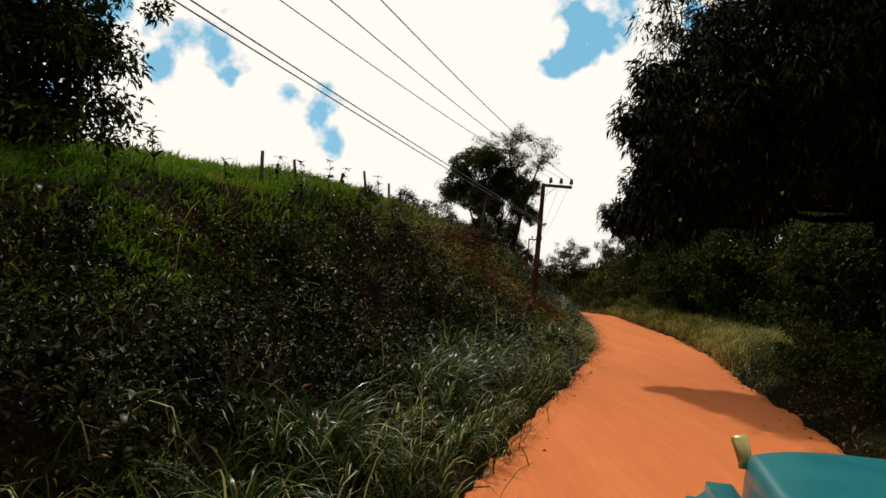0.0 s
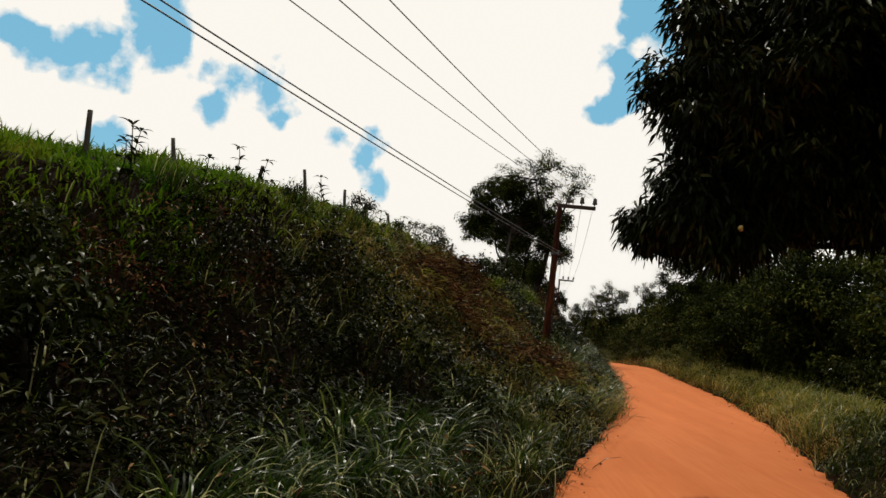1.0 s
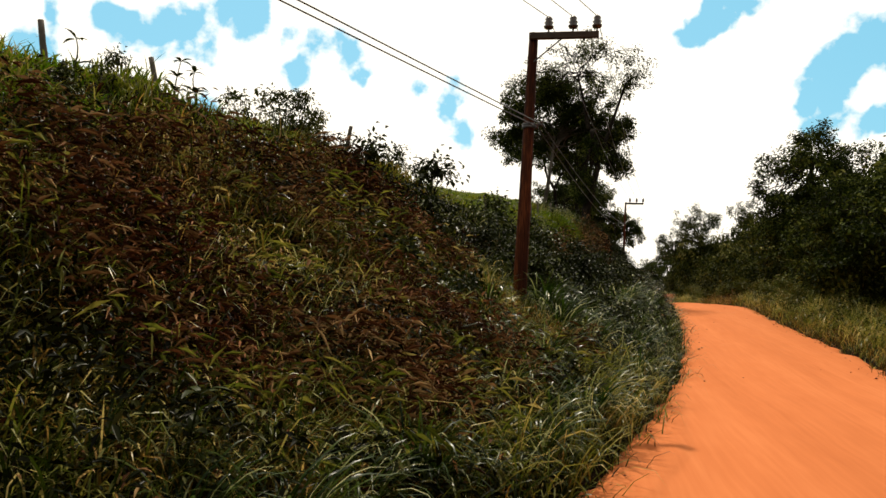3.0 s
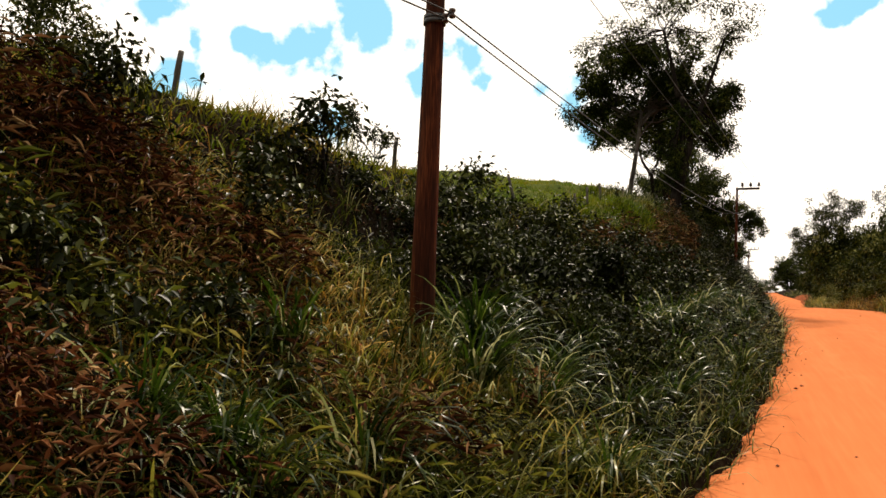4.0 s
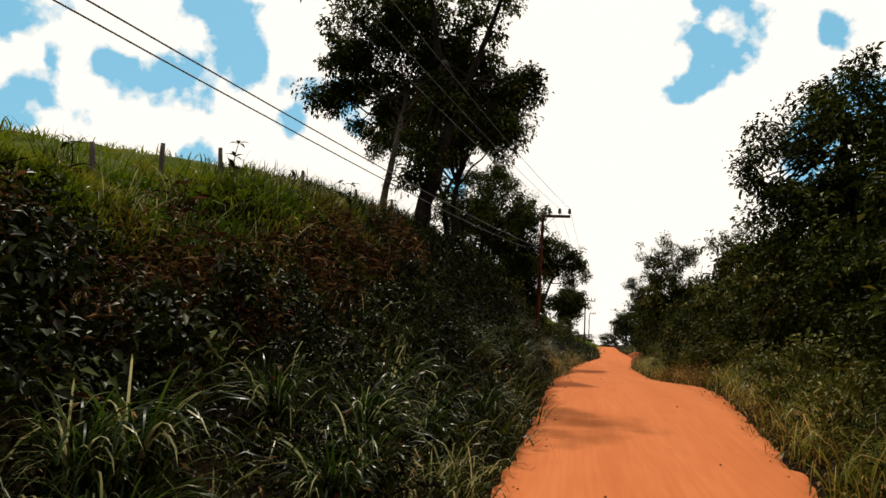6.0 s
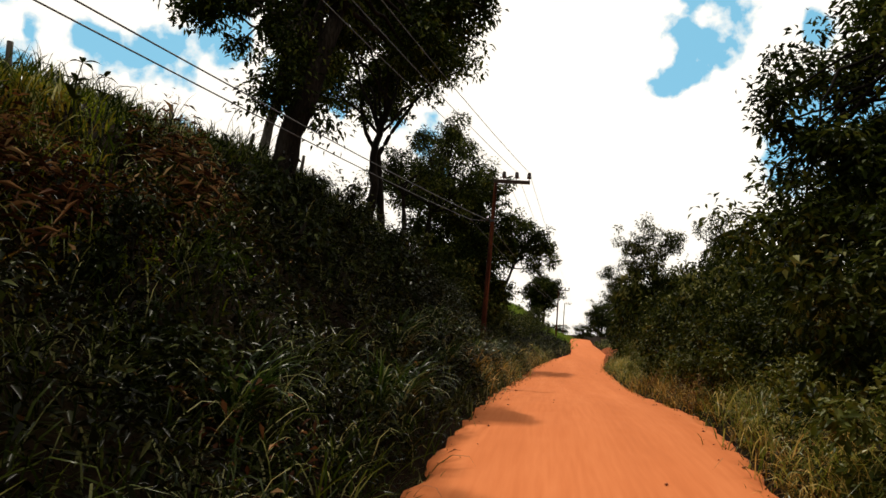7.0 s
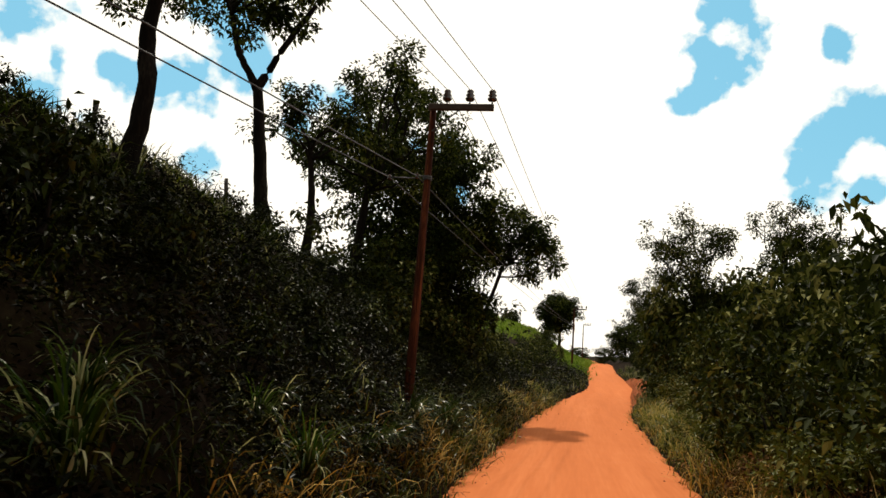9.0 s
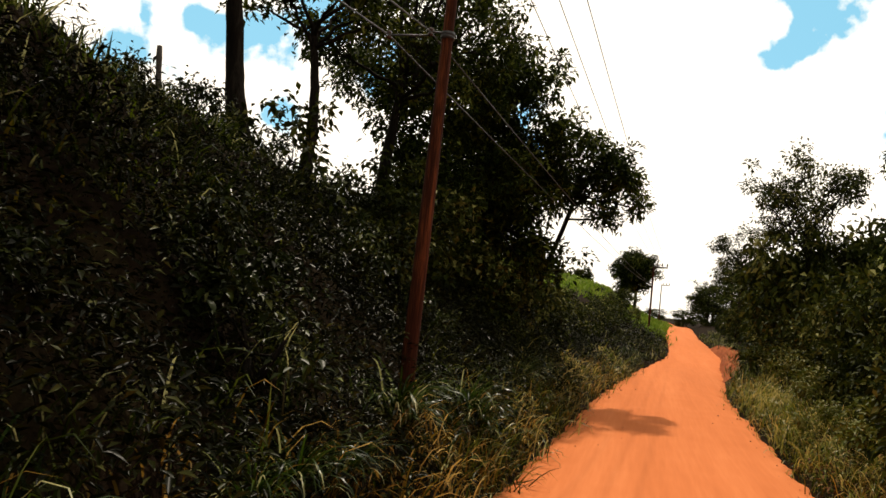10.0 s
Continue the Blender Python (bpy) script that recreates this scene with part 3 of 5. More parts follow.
def build_truck():
    """Origin on the road under the middle of the front bumper; it heads along +y."""
    t = tagged(new("pickup_truck"), "old teal pickup truck standing on the dirt road", "truck")
    box("chassis", (-0.8, -6.0, 0.5), (0.8, -0.15, 0.78), M_RUBBER, t, 0.03)
    # the hood is domed across, drawn in towards the nose, and folds down at its sides and front
    u, v = np.meshgrid(np.linspace(-1, 1, 41), np.linspace(0, 1, 25), indexing="ij")
    across = np.sign(u) * np.minimum(np.abs(u) / 0.86, 1)
    skirt = np.maximum(0, (np.abs(u) - 0.86) / 0.14)
    nose = np.maximum(0, (0.16 - v) / 0.16)
    hx = across * (0.83 + 0.16 * v)
    hy = -2.75 * v - 0.16 * np.abs(across) ** 4 * (1 - v)
    hz = 1.82 + 0.03 * v - 0.06 * np.abs(across) ** 2.6 - 0.5 * skirt - 0.42 * nose ** 2.2
    co = np.stack([hx, hy, hz], -1).reshape(-1, 3)
    n = np.arange(40 * 24)
    a = n // 24 * 25 + n % 24
    me = bpy.data.meshes.new("hood")
    me.from_pydata(co.tolist(), [], np.stack([a, a + 25, a + 26, a + 1], -1).tolist())
    me.polygons.foreach_set("use_smooth", np.ones(len(me.polygons), bool))
    me.materials.append(M_TEAL)
    hood = under(t, new("hood", me))
    solid = hood.modifiers.new("thickness", "SOLIDIFY")
    solid.thickness = 0.02
    peg = new("marker_lamp", mesh_of("marker_lamp", *tube([(-0.84, -0.28, 1.64), (-0.85, -0.28, 1.70), (-0.90, -0.28, 1.87), (-0.90, -0.28, 1.875)], [0.055, 0.055, 0.064, 0.02], 18), M_BRASS, True))
    under(hood, peg, "yellowed brass marker lamp")
    for x0, x1 in ((-1.3, -0.75), (0.75, 1.3)):
        box("fender", (x0, -2.7, 0.72), (x1, -0.02, 1.50), M_TEAL, t, 0.13, (0.05, 0.05, 0, 0.12))
    box("grille", (-0.6, -0.1, 0.82), (0.6, 0.0, 1.45), M_STEEL, t, 0.02, label="dull steel grille")
    box("front_bumper", (-1.25, -0.04, 0.55), (1.25, 0.12, 0.75), M_STEEL, t, 0.03, label="dull steel bumper")
    for x in (-0.98, 0.98):
        lamp = new("headlight", mesh_of("headlight", *tube([(x, -0.1, 1.12), (x, 0.0, 1.12), (x, 0.03, 1.12)], [0.1, 0.1, 0.06], 16), M_STEEL, True))
        under(t, lamp, "round headlight")
    cab = box("cab", (-0.98, -4.2, 0.78), (0.98, -2.72, 1.74), M_TEAL, t, 0.08)
    box("roof", (-0.9, -4.17, 1.7), (0.9, -2.9, 2.32), M_TEAL, cab, 0.1, (0.2, 0.2, 0.1, 0.5))
    box("windscreen", (-0.68, -3.0, 1.78), (0.68, -2.92, 2.18), M_GLASS, cab, 0.02, (0.1, 0.1, -0.3, 0.33), "dark windscreen")
    for x in (-0.865, 0.865):
        box("side_window", (x - 0.03, -3.95, 1.78), (x + 0.03, -3.25, 2.16), M_GLASS, cab, 0.02, (0.11 if x < 0 else -0.11, 0.11 if x > 0 else -0.11, 0.05, 0.2), "dark side window")
    box("bed_floor", (-0.88, -6.1, 0.78), (0.88, -4.25, 0.86), M_TEAL, t, 0.02)
    for lo, hi in (((-0.92, -6.1, 0.84), (-0.84, -4.25, 1.4)), ((0.84, -6.1, 0.84), (0.92, -4.25, 1.4)), ((-0.84, -6.12, 0.84), (0.84, -6.04, 1.4)), ((-0.84, -4.33, 0.84), (0.84, -4.25, 1.4))):
        box("bed_panel", lo, hi, M_TEAL, t, 0.02)
    for x in (-1.02, 1.02):
        for y in (-1.2, -5.1):
            wheel = under(t, new("wheel"))
            k = np.linspace(0, 2 * np.pi, 25)
            ring = np.stack([np.full(25, x), y + 0.3 * np.cos(k), 0.4 + 0.3 * np.sin(k)], -1)
            under(wheel, new("tyre", mesh_of("tyre", *tube(ring, np.full(25, 0.105), 10), M_RUBBER, True)))
            under(wheel, new("rim", mesh_of("rim", *tube([(x - 0.07, y, 0.4), (x - 0.02, y, 0.4), (x + 0.02, y, 0.4), (x + 0.07, y, 0.4)], [0.22, 0.2, 0.2, 0.22], 18), M_STEEL, True)), "dull steel rim")
    return t


TRUCK = build_truck()
TRUCK.matrix_basis = pose(3.3, 5.68, float(road_top(3.35, 4.0)) - 0.12, 1.0, 0, -13)


# ---- fence on the crest ----
def build_post(y, off, height, tilt, rng):
    x = float(left_edge(y) - np.interp(y, *T_U1) - off)
    h = height + 0.3
    zs = np.linspace(0, h, 7)
    path = np.stack([tilt * zs, 0.3 * tilt * zs + 0.01 * np.sin(zs * 5), zs], -1)
    ob = new("fence_post", mesh_of("fence_post", *tube(path, np.linspace(0.06, 0.048, 7), 9, 0.06, rng), M_POST))
    ob.location = (x, y, float(ground_z(x, y)) - 0.3)
    tagged(ob, "leaning grey weathered wooden fence post in grass", "fence post", "fence posts on the crest")


prng = np.random.default_rng(7)
for y in (20.2, 23.1, 25.8, 28.2, 30.2, 32.3, 34.7, 39.8, 43.2, 46.8, 50.5, 54.5, 58.6, 60.5, 62.5, 66.2, 70.7, 74.0, 77.4, 80.8, 84.2, 86.3, 89.3):
    build_post(y, 1.0 + 0.25 * prng.normal(), (0.8 if y < 45 or y > 66 else 0.92) + 0.14 * prng.normal(), 0.13 * prng.normal(), prng)


# ---- trees ----
def limb(a, b, r0, r1, rng, n=7, bow=0.12, sides=7):
    a, b = np.asarray(a, float), np.asarray(b, float)
    k = np.linspace(0, 1, n)[:, None]
    d = np.linalg.norm(b - a)
    p = a + (b - a) * k + np.sin(np.pi * k) * (rng.normal(size=3) * bow * d * 0.5 + np.array([0, 0, bow * d * 0.4])) + rng.normal(size=(n, 3)) * 0.02 * d * np.sin(np.pi * k)
    return tube(p, np.linspace(r0, r1, n), sides), p


def build_tree(name, foot, trunks, blobs, leaf, rng, bark, leaf_mat, label, category="tree", group="", hang=0.2, per=70, thick=2.2, cluster=0.6, limbs=True):
    """trunks: lists of points with the radius at foot and top. blobs: centre, radii, number of twigs, how hollow (0 solid, 1 shell). All from the foot."""
    tree = tagged(new(name), label, category, group)
    tree.location = foot
    heads = []
    for pts, r0, r1 in trunks:
        pts = np.asarray(pts, float)
        k = np.linspace(0, len(pts) - 1, 5 * len(pts))
        p = np.stack([np.interp(k, np.arange(len(pts)), pts[:, c]) for c in range(3)], -1)
        for _ in range(3):
            p[1:-1] = (p[:-2] + 2 * p[1:-1] + p[2:]) / 4
        p[1:-1] += rng.normal(size=p[1:-1].shape) * 0.12 * r1
        r = np.interp(k, [0, 0.35, len(pts) - 1], [r0 * 1.35, r0, r1])
        under(tree, new("trunk", mesh_of("trunk", *(tube(p, r, 10, 0.05, rng) if limbs else tube(p[::3], r[::3], 5)), bark, True)))
        heads.append((p, r1))
    twigwork, green = [], []
    for centre, radii, count, hollow, *grow in blobs:
        big_leaf = grow[0] if grow else 1.0
        centre, radii = np.asarray(centre, float), np.asarray(radii, float)
        lobes = max(6, count // 5)
        d = unit(rng.normal(size=(lobes, 3)))
        reach = (hollow + (1 - hollow) * rng.random((lobes, 1))) ** 0.5
        mid = centre + d * radii * reach * 0.86
        which = rng.integers(0, lobes, count)
        size = (0.24 + 0.2 * rng.random(lobes))[which][:, None] * radii.mean()
        twigs = mid[which] + unit(rng.normal(size=(count, 3))) * rng.random((count, 1)) ** 0.4 * size * [1, 1, 0.85]
        p, r1 = heads[int(np.argmin([np.linalg.norm(h[-1] - centre) for h, _ in heads]))]
        spine = [p[len(p) // 2:]]
        for c in mid[: max(3, min(9, lobes))]:
            start = p[-1 - int(rng.integers(0, max(1, len(p) // 4)))]
            t, mp = limb(start, c, r1 * 0.6, 0.025, rng, 8, 0.14) if limbs else limb(start, c, r1 * 0.6, 0.008, rng, 4, 0.14, 3)
            if limbs:
                under(tree, new("limb", mesh_of("limb", *t, bark, True)))
            else:
                twigwork.append(t)
            spine.append(mp)
        allp = np.concatenate(spine)
        for c in twigs[::2] if limbs else ():
            a = allp[np.argmin(np.linalg.norm(allp - (c * 0.65 + centre * 0.35), axis=1))]
            if np.linalg.norm(c - a) > 0.25:
                twigwork.append(limb(a, c, 0.03, 0.008, rng, 4, 0.1, 3)[0])
        n = count * per
        who = np.repeat(np.arange(count), per)
        puff = cluster * (0.7 + 0.6 * rng.random(count))
        off = unit(rng.normal(size=(n, 3))) * rng.random((n, 1)) ** 0.45 * [1, 1, 0.8] * puff[who][:, None]
        base = twigs[who] + off
        way = unit(unit(off) + 0.6 * rng.normal(size=(n, 3))) + [0, 0, -hang]
        ln = leaf * big_leaf * (0.65 + 0.7 * rng.random(n))
        make = fine_leaves if len(grow) > 1 else leaves
        green.append(make(base - unit(way) * ln[:, None] * 0.5, way, ln, ln / thick, rng))
    under(tree, tagged(new("twigwork", mesh_of("twigwork", *merged(twigwork), bark)), kind="stuff"))
    under(tree, new("crown", mesh_of("crown", *merged(green), leaf_mat)))
    return tree


def from_foot(foot, places):
    """Crown blobs or trunk points given in the world, as seen from the tree's foot."""
    return [(tuple(a - b for a, b in zip(p[0], foot)), *p[1:]) if isinstance(p[0], tuple) else tuple(a - b for a, b in zip(p, foot)) for p in places]


def at(x, y, sink=0.25):
    return (x, y, float(ground_z(x, y)) - sink)


rng = np.random.default_rng(11)
# the mango tree that hangs over the road
foot = at(17.0, 26.5)
MANGO_LOW = [((16.6, 21.5, 6.8), (3.4, 4.0, 2.4), 150, 0.2, 1.4), ((18.5, 23.0, 4.6), (4.5, 6.5, 3.2), 170, 0.2, 1.2)]
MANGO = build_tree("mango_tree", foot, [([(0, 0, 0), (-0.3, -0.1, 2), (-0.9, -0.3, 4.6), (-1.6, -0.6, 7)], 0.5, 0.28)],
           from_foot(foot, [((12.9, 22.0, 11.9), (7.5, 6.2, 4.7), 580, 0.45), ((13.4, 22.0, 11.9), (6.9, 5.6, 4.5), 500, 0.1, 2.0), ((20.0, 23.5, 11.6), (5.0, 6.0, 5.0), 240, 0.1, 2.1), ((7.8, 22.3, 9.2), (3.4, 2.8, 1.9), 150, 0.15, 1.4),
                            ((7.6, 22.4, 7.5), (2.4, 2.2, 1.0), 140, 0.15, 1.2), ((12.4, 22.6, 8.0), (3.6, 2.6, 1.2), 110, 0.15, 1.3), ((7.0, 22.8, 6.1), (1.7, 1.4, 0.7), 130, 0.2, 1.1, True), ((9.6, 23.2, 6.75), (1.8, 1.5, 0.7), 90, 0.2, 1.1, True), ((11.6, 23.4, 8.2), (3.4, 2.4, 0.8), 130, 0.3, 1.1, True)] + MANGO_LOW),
           0.215, rng, M_BARK, M_MANGO, "large mango tree overhanging road, its long drooping leaves darkened to stand for shade", hang=0.9, per=105, thick=4.2, cluster=0.62)
M_FRUIT = material("mango_skin", [(0.30, 0.22, 0.05), (0.45, 0.34, 0.10), (0.40, 0.20, 0.06)], 14.0, 0.4, 0.3, local=True)
for place in ((6.85, 21.0, 5.65), (9.6, 20.6, 6.6)):
    x, y, z = (a - b for a, b in zip(place, foot))
    ks = np.linspace(0, 1, 9)
    fruit = new("fruit", mesh_of("fruit", *tube([(x + 0.006 * math.sin(9 * k), y, z + 0.12 * k) for k in ks], 0.045 * np.sqrt(np.maximum(0.02, 1 - (2 * ks - 1) ** 2)), 12), M_FRUIT, True))
    under(MANGO, fruit, "ripening yellow mango fruit")
    under(fruit, new("stalk", mesh_of("stalk", *tube([(x, y, z + 0.11), (x + 0.01, y, z + 0.32), (x + 0.03, y, z + 0.6)], [0.005, 0.004, 0.004], 5), M_BARK)))
# the tree on the hill at the start
build_tree("hill_tree", at(-11.8, 16.2), [([(0, 0, 0), (0.2, 0, 2.0), (0.1, 0.2, 4)], 0.28, 0.16)],
           [((-0.8, 0, 5.2), (4.7, 4.6, 4.8), 370, 0.2, 1.2), ((2.2, -0.6, 1.5), (2.6, 2.6, 2.1), 170, 0.1, 1.2)], 0.17, rng, M_BARK, M_TREE, "dense dark leafy tree standing on the grassy hill", per=85, thick=2.6)
# the tall pair on the crest
foot = at(6.75, 72.5)
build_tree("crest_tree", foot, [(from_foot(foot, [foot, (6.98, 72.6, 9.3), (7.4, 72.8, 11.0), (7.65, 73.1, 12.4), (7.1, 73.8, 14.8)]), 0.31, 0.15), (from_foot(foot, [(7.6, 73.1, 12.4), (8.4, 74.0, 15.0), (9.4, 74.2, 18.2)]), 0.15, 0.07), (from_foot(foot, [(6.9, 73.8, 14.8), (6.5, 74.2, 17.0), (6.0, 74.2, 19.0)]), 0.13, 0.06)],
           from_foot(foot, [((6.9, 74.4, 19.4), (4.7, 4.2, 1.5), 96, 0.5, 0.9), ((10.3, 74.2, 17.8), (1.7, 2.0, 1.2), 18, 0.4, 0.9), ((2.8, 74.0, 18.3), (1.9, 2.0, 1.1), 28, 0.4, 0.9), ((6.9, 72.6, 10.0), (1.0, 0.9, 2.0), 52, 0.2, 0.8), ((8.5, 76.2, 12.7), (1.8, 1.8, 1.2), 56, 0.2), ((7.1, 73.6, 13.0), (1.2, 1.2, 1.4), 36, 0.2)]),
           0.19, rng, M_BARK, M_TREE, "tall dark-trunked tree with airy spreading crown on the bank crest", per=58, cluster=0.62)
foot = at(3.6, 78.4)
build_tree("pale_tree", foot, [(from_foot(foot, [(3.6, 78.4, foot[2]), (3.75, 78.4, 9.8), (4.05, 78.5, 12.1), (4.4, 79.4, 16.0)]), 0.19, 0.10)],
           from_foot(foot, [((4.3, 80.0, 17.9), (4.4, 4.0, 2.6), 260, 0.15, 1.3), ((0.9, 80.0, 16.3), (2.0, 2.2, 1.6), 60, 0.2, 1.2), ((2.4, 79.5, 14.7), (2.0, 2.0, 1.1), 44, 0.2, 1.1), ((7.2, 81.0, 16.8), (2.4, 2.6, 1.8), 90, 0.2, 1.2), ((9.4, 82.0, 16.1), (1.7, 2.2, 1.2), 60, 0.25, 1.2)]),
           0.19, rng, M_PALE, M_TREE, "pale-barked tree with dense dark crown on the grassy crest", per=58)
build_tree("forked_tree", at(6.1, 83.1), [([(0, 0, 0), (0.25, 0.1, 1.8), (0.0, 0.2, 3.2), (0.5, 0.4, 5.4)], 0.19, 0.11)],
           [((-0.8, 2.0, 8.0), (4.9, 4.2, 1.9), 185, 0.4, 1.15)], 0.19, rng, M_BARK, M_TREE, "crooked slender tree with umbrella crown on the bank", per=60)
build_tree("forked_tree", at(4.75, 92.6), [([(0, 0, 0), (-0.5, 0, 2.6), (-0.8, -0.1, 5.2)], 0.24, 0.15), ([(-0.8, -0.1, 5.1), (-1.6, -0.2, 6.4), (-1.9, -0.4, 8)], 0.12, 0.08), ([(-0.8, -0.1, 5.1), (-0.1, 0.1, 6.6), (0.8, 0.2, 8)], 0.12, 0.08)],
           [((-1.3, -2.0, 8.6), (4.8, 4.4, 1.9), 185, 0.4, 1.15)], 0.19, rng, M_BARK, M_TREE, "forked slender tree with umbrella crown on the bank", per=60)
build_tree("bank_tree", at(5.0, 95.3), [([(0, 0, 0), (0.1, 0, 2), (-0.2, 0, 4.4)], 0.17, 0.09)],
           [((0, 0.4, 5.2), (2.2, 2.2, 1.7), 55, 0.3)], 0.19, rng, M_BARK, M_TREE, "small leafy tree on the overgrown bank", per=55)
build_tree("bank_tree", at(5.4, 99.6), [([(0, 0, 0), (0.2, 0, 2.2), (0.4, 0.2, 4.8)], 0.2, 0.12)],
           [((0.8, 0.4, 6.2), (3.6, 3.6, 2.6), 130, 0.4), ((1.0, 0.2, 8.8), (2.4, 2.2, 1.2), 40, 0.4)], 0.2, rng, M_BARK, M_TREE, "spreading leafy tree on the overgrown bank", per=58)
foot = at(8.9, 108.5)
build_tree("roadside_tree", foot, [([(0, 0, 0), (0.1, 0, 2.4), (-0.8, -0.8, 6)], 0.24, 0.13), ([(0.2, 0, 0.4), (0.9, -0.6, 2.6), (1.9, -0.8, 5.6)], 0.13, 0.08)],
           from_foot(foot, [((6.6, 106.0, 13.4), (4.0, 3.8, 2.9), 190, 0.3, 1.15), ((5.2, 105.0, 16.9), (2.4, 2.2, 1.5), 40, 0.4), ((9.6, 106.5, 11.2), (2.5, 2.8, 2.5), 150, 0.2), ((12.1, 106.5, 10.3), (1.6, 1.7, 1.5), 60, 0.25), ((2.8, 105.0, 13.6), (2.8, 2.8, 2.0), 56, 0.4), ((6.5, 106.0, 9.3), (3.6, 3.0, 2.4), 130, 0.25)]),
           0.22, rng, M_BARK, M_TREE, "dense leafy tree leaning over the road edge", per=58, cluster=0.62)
build_tree("far_tree", at(12.4, 203), [([(0, 0, 0), (0, 0, 3), (0.2, 0, 5.6)], 0.3, 0.16)],
           [((-0.3, 0, 7.4), (4.0, 4.0, 3.4), 300, 0.1), ((-1.2, 0, 4.6), (2.6, 2.6, 2.2), 110, 0.1)], 0.4, rng, M_BARK, M_TREE, "round-crowned tree by the far bend of the road", per=45, cluster=0.8)
build_tree("far_bush", at(3.0, 214), [([(0, 0, 0), (0, 0, 1.4)], 0.16, 0.1)], [((0, 0, 1.4), (1.7, 1.6, 1.4), 50, 0.2)], 0.34, rng, M_BARK, M_BUSH, "round green bush on the far pasture", "bush", per=40, cluster=0.7)

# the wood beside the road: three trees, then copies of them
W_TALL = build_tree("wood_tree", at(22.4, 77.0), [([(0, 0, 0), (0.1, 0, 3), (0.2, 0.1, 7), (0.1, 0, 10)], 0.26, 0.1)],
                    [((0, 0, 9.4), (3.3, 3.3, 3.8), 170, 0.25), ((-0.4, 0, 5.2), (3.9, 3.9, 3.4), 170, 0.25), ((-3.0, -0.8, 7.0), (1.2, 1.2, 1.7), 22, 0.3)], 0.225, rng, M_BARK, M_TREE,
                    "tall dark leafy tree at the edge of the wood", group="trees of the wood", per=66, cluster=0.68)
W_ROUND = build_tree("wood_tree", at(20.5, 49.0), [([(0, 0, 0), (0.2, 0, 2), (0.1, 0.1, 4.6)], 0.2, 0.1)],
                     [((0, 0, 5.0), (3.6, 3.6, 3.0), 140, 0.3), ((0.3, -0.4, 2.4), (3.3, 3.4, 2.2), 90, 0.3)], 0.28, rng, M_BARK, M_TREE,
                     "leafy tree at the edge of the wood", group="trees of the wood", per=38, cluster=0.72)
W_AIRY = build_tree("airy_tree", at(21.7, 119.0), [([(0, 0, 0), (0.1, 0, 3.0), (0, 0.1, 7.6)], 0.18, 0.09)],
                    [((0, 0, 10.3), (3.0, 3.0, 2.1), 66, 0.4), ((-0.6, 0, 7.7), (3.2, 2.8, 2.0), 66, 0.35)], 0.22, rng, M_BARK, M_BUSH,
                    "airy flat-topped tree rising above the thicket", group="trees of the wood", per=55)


def put(thing, x, y, turn, size, tall=1.0):
    return copy_thing(thing, pose(*at(x, y), 0, 0, turn) @ Matrix.Diagonal((size, size, size * tall, 1)))


# round trees: the near wood, the far wood and those about the mango and the bank
NEAR_WOOD = ((21, 36, 40, 0.9, 1.0), (23, 42, 130, 1.05, 1.05), (19.5, 55.5, 200, 0.85, 0.9), (23.5, 56, 290, 1.15, 1.1), (21, 62, 75, 0.95, 1.0), (25, 66, 160, 1.1, 1.1),
                               (24, 30, 310, 1.0, 1.1), (21.2, 70, 100, 0.8, 0.9))
FAR_WOOD = ((24.5, 108, 260, 0.9, 0.9), (26.2, 117.5, 30, 0.85, 1.2), (27, 131, 120, 1.1, 1.0), (24.5, 144, 30, 1.0, 0.9), (25.5, 160, 80, 1.1, 1.0), (28, 178, 300, 1.2, 1.1))
ODD_TREES = ((24, 4, 220, 1.0, 1.0), (21, 21, 75, 0.85, 0.8), (22.5, 32, 140, 0.9, 0.85), (17.6, 26.5, 90, 0.85, 0.95), (16.2, 29.8, 10, 0.78, 1.0), (19.6, 23.5, 200, 0.9, 0.9), (8.0, 104.5, 60, 0.85, 0.95), (7.0, 100.8, 200, 0.62, 0.9), (5.4, 106, 20, 0.95, 1.05), (24, 205, 60, 1.1, 0.9), (21.8, 236, 10, 0.8, 0.7), (16.5, 262, 75, 0.9, 0.5), (28, 240, 200, 1.3, 1.0))
for x, y, turn, size, tall in NEAR_WOOD + FAR_WOOD + ODD_TREES:
    put(W_ROUND, x, y, turn, size, tall)
for x, y, turn, size, tall in ((20.6, 50.5, 160, 0.8, 0.85), (19.4, 60.5, 240, 0.68, 0.8), (23.4, 44, 15, 0.8, 0.95), (26, 78, 90, 0.95, 0.95), (31, 60, 200, 1.1, 1.1), (31, 42, 80, 1.1, 1.15), (24.5, 33, 10, 0.9, 0.95), (29.5, 37.5, 60, 0.95, 0.8), (36, 46, 20, 1.1, 0.9), (27, 22, 150, 0.95, 1.0), (29, 31, 250, 1.0, 1.1)):
    put(W_TALL, x, y, turn, size, tall)
for x, y, turn, size, tall in ((27.2, 118.5, 140, 0.95, 1.08), (33.2, 120, 60, 0.8, 1.0), (22.5, 152, 250, 1.0, 0.95), (33, 128, 40, 1.0, 0.95), (26, 190, 80, 1.0, 0.9)):
    put(W_AIRY, x, y, turn, size, tall)


